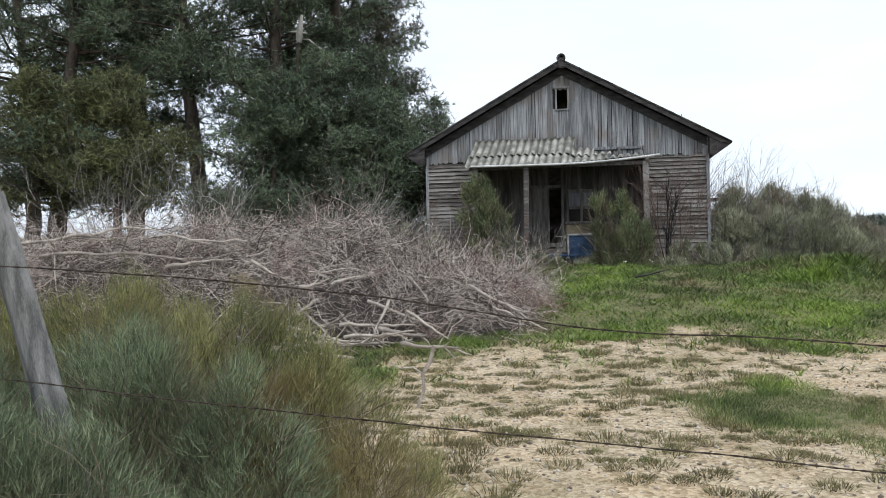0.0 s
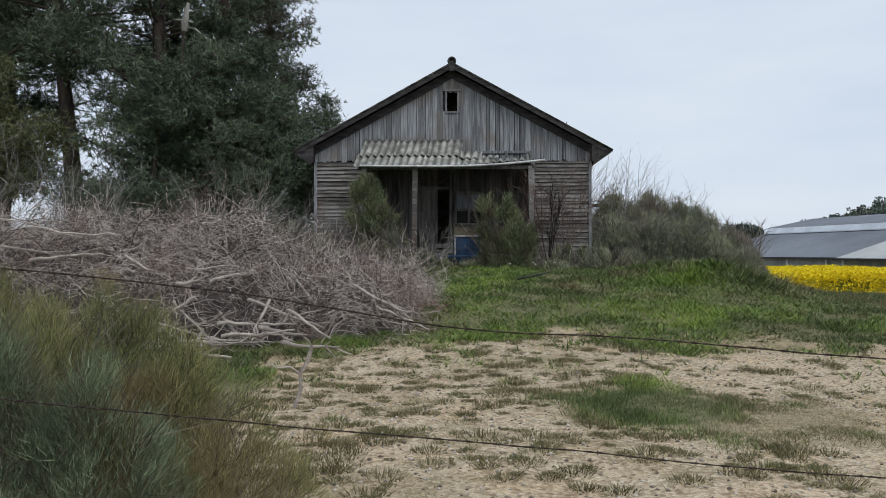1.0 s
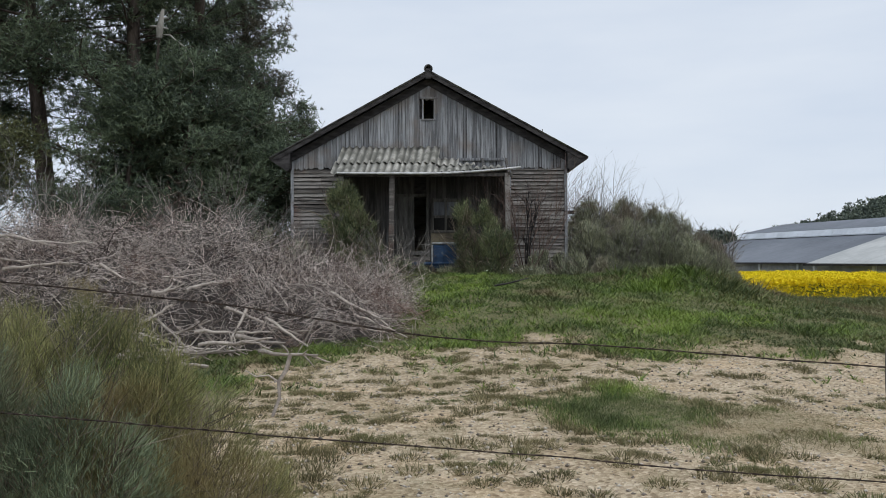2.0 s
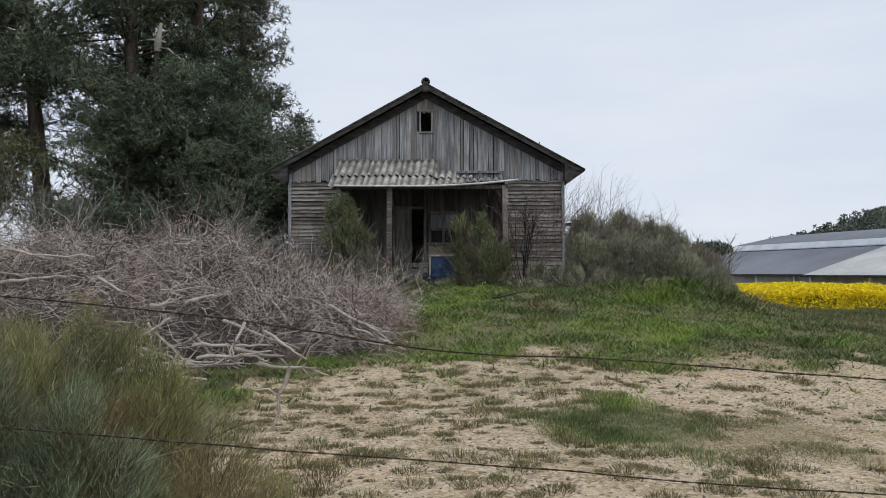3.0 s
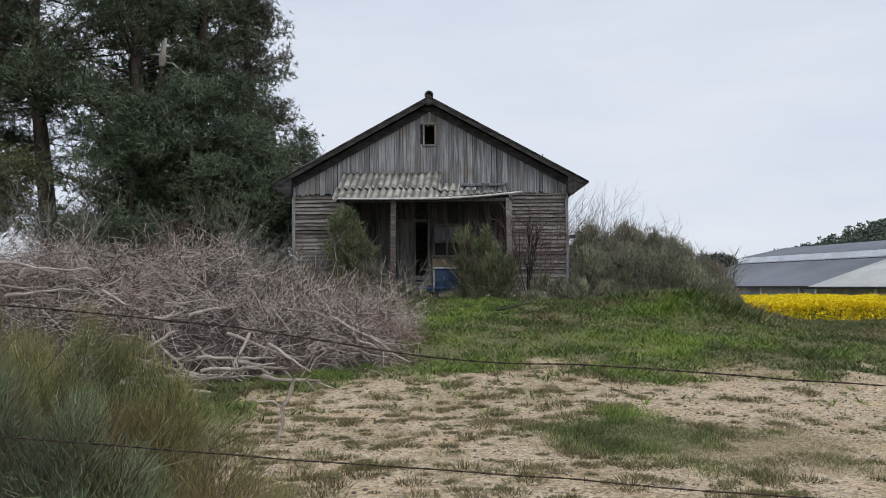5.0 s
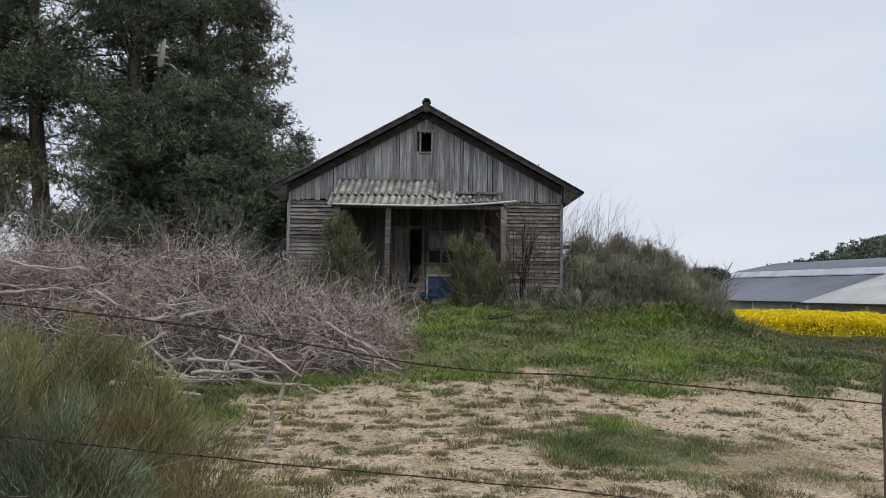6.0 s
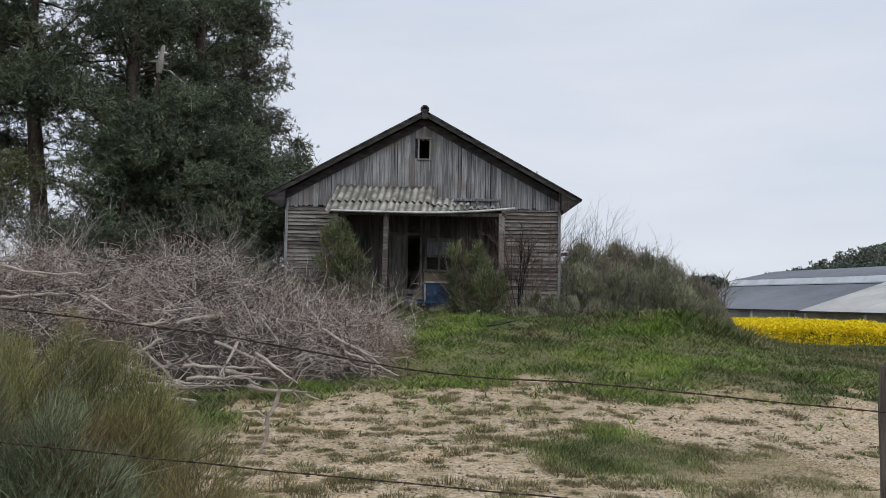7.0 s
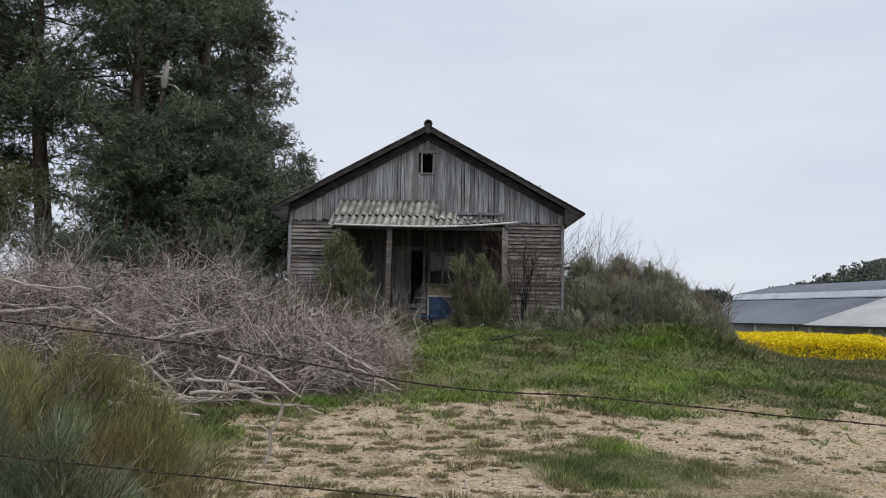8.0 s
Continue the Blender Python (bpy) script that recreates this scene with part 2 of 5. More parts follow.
def tubes(P, R, sides=4, cap=True):
    """Corners and quads of tubes along paths P (n, k, 3) with radii R (n, k)."""
    P, R = np.asarray(P, float), np.asarray(R, float)
    n, k, _ = P.shape
    d = P[:, -1] - P[:, 0]
    d /= np.linalg.norm(d, axis=1, keepdims=True) + 1e-9
    ref = np.where(np.abs(d[:, 2:3]) > 0.8, np.array([[1.0, 0, 0]]), np.array([[0, 0, 1.0]]))
    u = np.cross(d, ref)
    u /= np.linalg.norm(u, axis=1, keepdims=True)
    v = np.cross(d, u)
    a = np.arange(sides) * 2 * np.pi / sides
    ring = np.cos(a)[None, :, None] * u[:, None] + np.sin(a)[None, :, None] * v[:, None]
    V = P[:, :, None, :] + R[:, :, None, None] * ring[:, None]
    base = (np.arange(n) * k * sides)[:, None, None]
    i = np.arange(k - 1)[None, :, None] * sides
    j = np.arange(sides)[None, None, :]
    j2 = (j + 1) % sides
    F = np.stack([base + i + j, base + i + j2, base + i + sides + j2, base + i + sides + j], -1).reshape(-1, 4)
    if cap and sides == 4:
        top = base[:, 0] + (k - 1) * sides + np.arange(4)[None]
        F = np.vstack([F, top])
    return V.reshape(-1, 3), F


def ribbons(P, W):
    """Narrow flat blades along paths P (n, k, 3), of half-widths W (n, k), turned at random."""
    n, k, _ = P.shape
    d = P[:, -1] - P[:, 0]
    r = rng.normal(size=(n, 3))
    u = np.cross(d, r)
    u /= np.linalg.norm(u, axis=1, keepdims=True) + 1e-9
    V = np.stack([P - W[..., None] * u[:, None], P + W[..., None] * u[:, None]], 2)
    base = (np.arange(n) * k * 2)[:, None]
    i = np.arange(k - 1)[None] * 2
    F = np.stack([base + i, base + i + 1, base + i + 3, base + i + 2], -1).reshape(-1, 4)
    return V.reshape(-1, 3), F


def spikes(P, W):
    """One narrow triangle for each two-point path P (n, 2, 3), of root half-width W (n,)."""
    n = len(P)
    d = P[:, 1] - P[:, 0]
    u = np.cross(d, rng.normal(size=(n, 3)))
    u = u / (np.linalg.norm(u, axis=1, keepdims=True) + 1e-9) * W[:, None]
    return np.stack([P[:, 0] - u, P[:, 0] + u, P[:, 1]], 1).reshape(-1, 3), np.arange(3 * n).reshape(-1, 3)


def merge(*sets):
    Vs, Fs, n = [], [], 0
    for V, F in sets:
        Vs.append(V)
        Fs.append(F + n)
        n += len(V)
    return np.vstack(Vs), np.vstack(Fs)


def bent(starts, dirs, lengths, k, wobble, droop=0.0):
    """Paths of k points from starts along dirs, wandering a little."""
    n = len(starts)
    d = dirs / (np.linalg.norm(dirs, axis=1, keepdims=True) + 1e-9)
    P = np.zeros((n, k, 3))
    P[:, 0] = starts
    step = (lengths / (k - 1))[:, None]
    for i in range(1, k):
        d = d + rng.normal(size=(n, 3)) * wobble
        d[:, 2] -= droop
        d /= np.linalg.norm(d, axis=1, keepdims=True)
        P[:, i] = P[:, i - 1] + d * step
    return P


def S(t):
    t = np.clip(t, 0, 1)
    return t * t * (3 - 2 * t)


def lumps(x, y, s, seed=0.0):
    """Smooth value noise, about -1 to 1, on arrays."""
    x, y = np.asarray(x, float) / s + seed * 17.3, np.asarray(y, float) / s - seed * 9.1
    xi, yi = np.floor(x), np.floor(y)
    fx, fy = S(x - xi), S(y - yi)

    def h(a, b):
        v = np.sin(a * 127.1 + b * 311.7 + seed * 3.7) * 43758.5453
        return (v - np.floor(v)) * 2 - 1
    return ((h(xi, yi) * (1 - fx) + h(xi + 1, yi) * fx) * (1 - fy) + (h(xi, yi + 1) * (1 - fx) + h(xi + 1, yi + 1) * fx) * fy)


# ---- the ground ----
def ground_z(x, y):
    x, y = np.asarray(x, float), np.asarray(y, float)
    side = S((x - 5.5) / 5)
    z = 1.08 * S((y - 9.5) / 12.5) * (1 - 0.57 * side)
    z = z - 1.15 * S((y - 21) / 13) * S((x - 6.5) / 5)
    z = z + 0.34 * np.exp(-((x - 5.9) / 1.5) ** 2 - ((y - 19.4) / 1.2) ** 2)
    z = z + (0.05 * lumps(x, y, 1.7, 1) + 0.025 * lumps(x, y, 0.6, 2)) * S((y - 10) / 4)
    z = z + 0.012 * lumps(x, y, 0.5, 3) + 0.03 * lumps(x, y, 3.0, 4)
    far = S((np.hypot(x, y) - 130) / 420)
    z = z + far * 15 + 20.5 * np.exp(-((x - 258) / 66) ** 2 - ((y - 350) / 70) ** 2)
    return z


def grass_cover(x, y):
    """0 on bare gravel, 1 on full turf."""
    x, y = np.asarray(x, float), np.asarray(y, float)
    w = 0.7 * lumps(x, y, 1.3, 5) + 0.45 * lumps(x, y, 0.45, 6) + 0.3 * lumps(x, y, 0.16, 7)
    edge = 12.6 - 0.9 * S((x - 4.2) / 3) * 0.6 + 0.4 * np.sin(x * 0.9 + 1.0) - 1.4 * S((2.4 - x) / 2.5)
    c = S((y - edge + 1.1 * w) / 2.0 + 0.4)
    left = S((-1.35 - x + 0.5 * w) / 0.8)
    patch = S(1.5 - np.hypot((x - 2.3) / 0.92, (y - 9.0) / 1.45) + 0.25 * w)
    sparse = 0.55 * S(1.4 - np.hypot((x - 1.5) / 1.7, (y - 11.3) / 1.0) + 0.8 * w)
    spots = 0.7 * S((lumps(x, y, 0.36, 8) + 0.5 * lumps(x, y, 0.13, 9) - 0.45) / 0.3) * S((3.0 - x) / 2.0 + 0.2)
    specks = 0.7 * S((lumps(x, y, 0.15, 10) - 0.62) / 0.2)
    dry = 0.78 * S(1.4 - np.hypot((x - 3.4) / 1.0, (y - 8.3) / 1.25) + 0.9 * w)
    near = 0.30 * S((7.6 - y + 0.9 * w) / 1.0) * S((1.8 - x) / 1.5)
    fence = 0.8 * S((5.9 - y + 0.5 * w) / 0.8) * S((1.2 - x) / 1.5)
    return np.clip(np.maximum.reduce([c, left, patch, sparse, spots, specks, dry, near, fence]), 0, 1)


def axis_steps(stops):
    return np.unique(np.concatenate([np.arange(a, b, s) for a, b, s in stops] + [[stops[-1][1]]]))


gx = axis_steps([(-900, -100, 50), (-100, -30, 5), (-30, -4, 0.5), (-4, 9, 0.1), (9, 30, 0.5), (30, 100, 5), (100, 900, 40)])
gy = axis_steps([(-900, -100, 80), (-100, 0, 10), (0, 4, 0.5), (4, 15, 0.1), (15, 26, 0.2), (26, 60, 1), (60, 200, 10), (200, 900, 35)])
GX, GY = np.meshgrid(gx, gy)
GV = np.stack([GX, GY, ground_z(GX, GY)], -1).reshape(-1, 3)
nx, ny = len(gx), len(gy)
gi = (np.arange(ny - 1)[:, None] * nx + np.arange(nx - 1)[None]).ravel()
GF = np.stack([gi, gi + 1, gi + nx + 1, gi + nx], -1)

M_GROUND = bpy.data.materials.new("gravel_and_turf")
M_GROUND.use_nodes = True
_nt = M_GROUND.node_tree
_b = _nt.nodes["Principled BSDF"]
_co = _nt.nodes.new("ShaderNodeTexCoord")


def g_noise(scale, detail=4):
    n = _nt.nodes.new("ShaderNodeTexNoise")
    n.inputs["Scale"].default_value, n.inputs["Detail"].default_value = scale, detail
    _nt.links.new(_co.outputs["Object"], n.inputs["Vector"])
    return n.outputs["Fac"]


def g_ramp(fac, *stops):
    r = _nt.nodes.new("ShaderNodeValToRGB")
    while len(r.color_ramp.elements) < len(stops):
        r.color_ramp.elements.new(0.5)
    for e, (p, c) in zip(r.color_ramp.elements, stops):
        e.position, e.color = p, (*c, 1)
    _nt.links.new(fac, r.inputs["Fac"])
    return r.outputs["Color"]


def g_mix(fac, a, b, mode="MIX"):
    m = _nt.nodes.new("ShaderNodeMixRGB")
    m.blend_type = mode
    for k, s in enumerate((fac, a, b)):
        if isinstance(s, float):
            m.inputs[k].default_value = s
        else:
            _nt.links.new(s, m.inputs[k])
    return m.outputs["Color"]


_vor = _nt.nodes.new("ShaderNodeTexVoronoi")
_vor.inputs["Scale"].default_value = 30
_nt.links.new(_co.outputs["Object"], _vor.inputs["Vector"])
_pebble = g_ramp(_vor.outputs["Color"], (0.1, (0.34, 0.27, 0.185)), (0.5, (0.60, 0.50, 0.365)), (0.95, (0.80, 0.70, 0.545)))
_tint = g_ramp(g_noise(0.9), (0.34, (0.84, 0.78, 0.68)), (0.5, (1.0, 0.97, 0.93)), (0.68, (1.0, 0.90, 0.78)))
_speck = g_ramp(g_noise(120, 2), (0.40, (0.62, 0.58, 0.54)), (0.60, (1.0, 1.0, 1.0)))
_gravel = g_mix(0.8, g_mix(0.85, _pebble, _tint, "MULTIPLY"), _speck, "MULTIPLY")
_turf = g_mix(g_noise(3.0), g_ramp(g_noise(14), (0.35, (0.055, 0.075, 0.022)), (0.7, (0.135, 0.165, 0.055))),
              g_ramp(g_noise(22), (0.35, (0.12, 0.105, 0.055)), (0.7, (0.25, 0.215, 0.125))))
_attr = _nt.nodes.new("ShaderNodeAttribute")
_attr.attribute_name = "cover"
_full = _nt.nodes.new("ShaderNodeMapRange")
_full.inputs["From Min"].default_value, _full.inputs["From Max"].default_value = 0.72, 0.96
_nt.links.new(_attr.outputs["Fac"], _full.inputs["Value"])
_thin = g_mix(0.4, g_mix(0.7, g_ramp(g_noise(40, 6), (0.36, (0.17, 0.145, 0.07)), (0.66, (0.42, 0.36, 0.21))), _speck, "MULTIPLY"), _gravel)
_soil = g_mix(_full.outputs["Result"], _thin, _turf)
_rough = _nt.nodes.new("ShaderNodeMath")
_rough.operation = "MULTIPLY_ADD"
_rough.inputs[1].default_value, _rough.inputs[2].default_value = 0.8, -0.52
_nt.links.new(g_noise(9.0), _rough.inputs[0])
_sum = _nt.nodes.new("ShaderNodeMath")
_sum.operation = "ADD"
_sum.use_clamp = True
_nt.links.new(_attr.outputs["Fac"], _sum.inputs[0])
_nt.links.new(_rough.outputs[0], _sum.inputs[1])
_nt.links.new(g_mix(_sum.outputs[0], _gravel, _soil), _b.inputs["Base Color"])
_b.inputs["Roughness"].default_value = 0.95
_b.inputs["Specular IOR Level"].default_value = 0.15
_bump = _nt.nodes.new("ShaderNodeBump")
_bump.inputs["Strength"].default_value, _bump.inputs["Distance"].default_value = 0.7, 0.02
_nt.links.new(_vor.outputs["Distance"], _bump.inputs["Height"])
_nt.links.new(_bump.outputs["Normal"], _b.inputs["Normal"])

# low mats of weeds scattered over the gravel
tn = 1500
tx, ty = rng.uniform(-1.9, 7.5, tn), rng.uniform(5.6, 14.2, tn)
okay = (grass_cover(tx, ty) < 0.7) & (rng.random(tn) < np.where(tx > 3.0, 0.22, np.where(ty > 11.2, 0.6, 0.45 + 0.5 * (lumps(tx, ty, 1.1, 71) > -0.1))))
tx, ty = tx[okay], ty[okay]
tr_ = rng.uniform(0.05, 0.15, len(tx)) * (0.7 + 0.7 * rng.random(len(tx)) ** 2)

g_me = raw_mesh("ground", GV, GF, M_GROUND)
g_me.polygons.foreach_set("use_smooth", np.ones(len(GF), bool))
cov = np.where((GY > 90) | (np.abs(GX) > 60), 1.0, grass_cover(GX, GY)).ravel().astype(np.float32)
near = np.nonzero((GV[:, 0] > -2.5) & (GV[:, 0] < 8) & (GV[:, 1] > 5) & (GV[:, 1] < 15))[0]
mats = np.zeros(len(near), np.float32)
for mx, my, mr in zip(tx, ty, tr_):
    dd = ((GV[near, 0] - mx) / 1.15) ** 2 + (GV[near, 1] - my) ** 2
    mats = np.maximum(mats, 0.85 * np.exp(-dd / (mr * mr)))
cov[near] = np.maximum(cov[near], mats)
g_me.attributes.new("cover", "FLOAT", "POINT").data.foreach_set("value", cov)
ground = tagged(new("ground", g_me), "pale gravel yard running into rising green turf", "ground", kind="structure")


def blades(n, x0, x1, y0, y1, lo, hi, width, keep, flop=0.6):
    """Grass blades as bent triangles: roots kept where keep(x, y) beats a random number."""
    x, y = rng.uniform(x0, x1, n), rng.uniform(y0, y1, n)
    m = keep(x, y) > rng.random(n)
    x, y = x[m], y[m]
    n = len(x)
    tall = 1 + 0.6 * lumps(x, y, 0.9, 11) + 0.75 * lumps(x, y, 0.28, 12)
    h = rng.uniform(lo, hi, n) * np.clip(tall, 0.55, 2)
    root = np.stack([x, y, ground_z(x, y) - 0.01], -1)
    lean = rng.normal(size=(n, 2)) * h[:, None] * flop
    tip = root + np.stack([lean[:, 0], lean[:, 1], h], -1)
    a = rng.uniform(0, np.pi, n)
    side = np.stack([np.cos(a), np.sin(a), np.zeros(n)], -1) * (width * rng.uniform(0.6, 1.4, n))[:, None]
    V = np.stack([root - side, root + side, tip], 1).reshape(-1, 3)
    return V, np.arange(3 * n).reshape(-1, 3)


V1, F1 = blades(330000, -4.5, 13, 10, 24.5, 0.025, 0.085, 0.013, lambda x, y: 0.95 * S((grass_cover(x, y) - 0.5) / 0.4) * (0.6 + 0.4 * (lumps(x, y, 0.7, 15) > -0.2)), flop=0.95)
V2, F2 = blades(110000, -2.5, 7, 5.5, 14.5, 0.012, 0.06, 0.003, lambda x, y: 0.9 * S((grass_cover(x, y) - 0.72) / 0.25))
V3, F3 = blades(80000, 0.9, 3.8, 6.8, 11.4, 0.02, 0.075, 0.0035, lambda x, y: S(1.3 - np.hypot((x - 2.28) / 0.88, (y - 9.0) / 1.4) + 0.35 * lumps(x, y, 0.5, 6)))
V6, F6 = blades(26000, 3.2, 10, 17.2, 21.5, 0.05, 0.20, 0.018, lambda x, y: S(1.6 - np.hypot((x - 5.6) / 1.35, (y - 19.2) / 1.3) + 0.5 * lumps(x, y, 0.6, 16)), flop=0.9)
gv, gf = merge((V1, F1), (V2, F2), (V3, F3), (V6, F6))
grass_me = raw_mesh("grass", gv, gf, M_GRASS)
grass_me.materials.append(M_GRASS_LIME)
grass_me.materials.append(M_GRASS_DULL)
bxy = gv[gf[:, 0]]
kindv = lumps(bxy[:, 0], bxy[:, 1], 1.5, 61) + 0.6 * lumps(bxy[:, 0], bxy[:, 1], 0.45, 62) + 0.3 * rng.normal(size=len(bxy)) - 0.45 * S((bxy[:, 1] - 18.5) / 4) - 0.6 * S((bxy[:, 0] - 4.0) / 4) + 0.75 * np.exp(-((bxy[:, 0] - 5.6) / 1.2) ** 2 - ((bxy[:, 1] - 19.0) / 1.2) ** 2)
grass_me.polygons.foreach_set("material_index", np.where(kindv > 0.42, 1, np.where(kindv < -0.28, 2, 0)).astype(np.int32))
tagged(new("grass", grass_me), "short green spring grass growing on the rising ground", "grass", kind="stuff")
V4, F4 = blades(15000, 4, 16, 17, 27, 0.06, 0.17, 0.007, lambda x, y: S((x - 4.2) / 2) * (0.35 + 0.6 * (lumps(x, y, 0.8, 13) > 0.2)))
V5, F5 = blades(120000, -2, 7.5, 5.5, 15.5, 0.012, 0.06, 0.003, lambda x, y: 0.8 * S((grass_cover(x, y) - 0.42) / 0.3) * (1 - 0.5 * S((grass_cover(x, y) - 0.7) / 0.3)))
V7, F7 = blades(60000, 2.4, 5.0, 6.6, 10.4, 0.015, 0.045, 0.0035, lambda x, y: 0.9 * S(1.4 - np.hypot((x - 3.4) / 1.0, (y - 8.3) / 1.25) + 0.8 * lumps(x, y, 0.5, 17)), flop=1.2)
tagged(new("dry_grass", raw_mesh("dry_grass", *merge((V4, F4), (V5, F5), (V7, F7)), M_DRYGRASS)), "dry straw-coloured grass stalks among the green turf", "dry grass", kind="stuff")


cnt = 130
ta = rng.uniform(0, 2 * np.pi, (len(tx), cnt))
tq = np.sqrt(rng.random((len(tx), cnt)))
bx, by = tx[:, None] + tr_[:, None] * 1.15 * tq * np.cos(ta), ty[:, None] + tr_[:, None] * tq * np.sin(ta)
bh = tr_[:, None] * (0.48 - 0.32 * tq ** 2) * rng.uniform(0.6, 1.3, bx.shape)
root = np.stack([bx, by, ground_z(bx, by) - 0.003], -1).reshape(-1, 3)
lie = rng.normal(size=(len(root), 2)) * 0.02
out = np.stack([(np.cos(ta) * tq * bh).ravel() + lie[:, 0], (np.sin(ta) * tq * bh).ravel() + lie[:, 1], bh.ravel()], -1)
sa = rng.uniform(0, np.pi, len(root))
sd = np.stack([np.cos(sa), np.sin(sa), 0 * sa], -1) * 0.0045
tagged(new("grass_tufts", raw_mesh("grass_tufts", np.stack([root - sd, root + sd, root + out], 1).reshape(-1, 3), np.arange(3 * len(root)).reshape(-1, 3), M_TUFT)),
       "low dull grass tufts growing through the gravel", "grass tufts", kind="stuff")

# loose stones on the gravel
sn = 11000
qx, qy = rng.uniform(-2, 8.5, sn), rng.uniform(5.4, 14, sn)
ok2 = grass_cover(qx, qy) < 0.5
qx, qy = qx[ok2], qy[ok2]
qr = 0.006 + 0.016 * rng.random(len(qx)) ** 2.5
octa = np.array([[1, 0, 0], [-1, 0, 0], [0, 1, 0], [0, -1, 0], [0, 0, 0.75], [0, 0, -0.75]])
SV = np.stack([qx, qy, ground_z(qx, qy) + qr * 0.25], -1)[:, None] + octa[None] * qr[:, None, None] * rng.uniform(0.6, 1.4, (len(qx), 6, 1))
of = np.array([[0, 2, 4], [2, 1, 4], [1, 3, 4], [3, 0, 4], [2, 0, 5], [1, 2, 5], [3, 1, 5], [0, 3, 5]])
SF = (np.arange(len(qx)) * 6)[:, None, None] + of[None]
M_PEBBLE = material("loose_pebbles", (0.17, 0.14, 0.115), (0.58, 0.52, 0.45), scale=3, fine=40, island=0.9, bump=0.2)
tagged(new("pebbles", raw_mesh("pebbles", SV.reshape(-1, 3), SF.reshape(-1, 3), M_PEBBLE)), "loose pale and dark pebbles on the gravel", "pebbles", kind="stuff")


# ---- the wooden house ----
HX, HY, HB, EAVE = 4.12, 25.0, 1.02, 4.3
SLOPE, TOP = 0.55, 7.12
house = thing("house", (0, HY, HB), "weathered grey timber house with a collapsing porch, abandoned", "house")


def roof_z(x):
    return TOP - SLOPE * abs(x)


# backing walls behind the boards, with the loft hatch left open
bm = bmesh.new()
RB = 0.16


def slab(bm, prof, y0, y1):
    fr = [bm.verts.new((x, y0, z)) for x, z in prof]
    bk = [bm.verts.new((x, y1, z)) for x, z in prof]
    n = len(prof)
    fs = [bm.faces.new(fr), bm.faces.new(bk[::-1])] + [bm.faces.new((fr[i], bk[i], bk[(i + 1) % n], fr[(i + 1) % n])) for i in range(n)]
    bmesh.ops.recalc_face_normals(bm, faces=fs)


for s in (-1, 1):
    slab(bm, [(s * HX, EAVE), (s * RB, EAVE), (s * RB, roof_z(RB) - 0.16), (s * HX, roof_z(HX) - 0.16)], HY + 0.05, HY + 0.17)
slab(bm, [(-RB, EAVE), (RB, EAVE), (RB, 5.78), (-RB, 5.78)], HY + 0.05, HY + 0.17)
slab(bm, [(-RB, 6.36), (RB, 6.36), (RB, roof_z(RB) - 0.16), (0, roof_z(0) - 0.16), (-RB, roof_z(RB) - 0.16)], HY + 0.05, HY + 0.17)
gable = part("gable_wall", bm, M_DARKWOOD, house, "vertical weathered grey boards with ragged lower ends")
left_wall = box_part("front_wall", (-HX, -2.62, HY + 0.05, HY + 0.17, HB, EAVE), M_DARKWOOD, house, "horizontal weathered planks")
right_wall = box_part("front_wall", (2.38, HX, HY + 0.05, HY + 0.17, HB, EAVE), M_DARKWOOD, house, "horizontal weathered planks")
for s in (-1, 1):
    box_part("side_wall", (min(s * HX, s * (HX - 0.12)), max(s * HX, s * (HX - 0.12)), HY + 0.17, HY + 9, HB, EAVE + 0.1), M_PLANK, house)
box_part("back_wall", (-HX + 0.12, HX - 0.12, HY + 8.88, HY + 9, HB, EAVE + 0.1), M_PLANK, house)

# gable boards, each with its own lower end
x = -HX - 0.03
brng = random.Random(4)
while x < HX + 0.02:
    w = min(brng.uniform(0.10, 0.17), HX + 0.03 - x)
    if w < 0.05:
        break
    top = min(roof_z(x), roof_z(x + w)) - 0.2
    low = EAVE + brng.uniform(-0.05, 0.03)
    spans = [(low, top)]
    if x + w > -0.15 and x < 0.15:
        spans = [(low, 5.78), (6.36, top)]
    for a, b in spans:
        bm = bmesh.new()
        y0 = HY - 0.03 + brng.uniform(-0.008, 0.01)
        g = brng.uniform(0.002, 0.006) if brng.random() < 0.85 else 0.014
        pts = [(x + g, a + brng.uniform(0.0, 0.03)), (x + w / 2, a - brng.uniform(0, 0.045)), (x + w - g, a + brng.uniform(0.0, 0.03)),
               (x + w - g, b), (x + g, b)]
        lo_v = [bm.verts.new((px, y0, pz)) for px, pz in pts]
        hi_v = [bm.verts.new((px, y0 + 0.03, pz)) for px, pz in pts]
        bm.faces.new(lo_v)
        for i in range(5):
            bm.faces.new((lo_v[i], hi_v[i], hi_v[(i + 1) % 5], lo_v[(i + 1) % 5]))
        part("board", bm, M_BOARD, gable)
    if brng.random() < 0.14 and not (-0.4 < x < 0.3):
        box_part("batten", (x - 0.022, x + 0.022, HY - 0.06, HY - 0.041, low + 0.03, roof_z(x) - 0.25), M_BOARD, gable, bevel=0.004)
    x += w
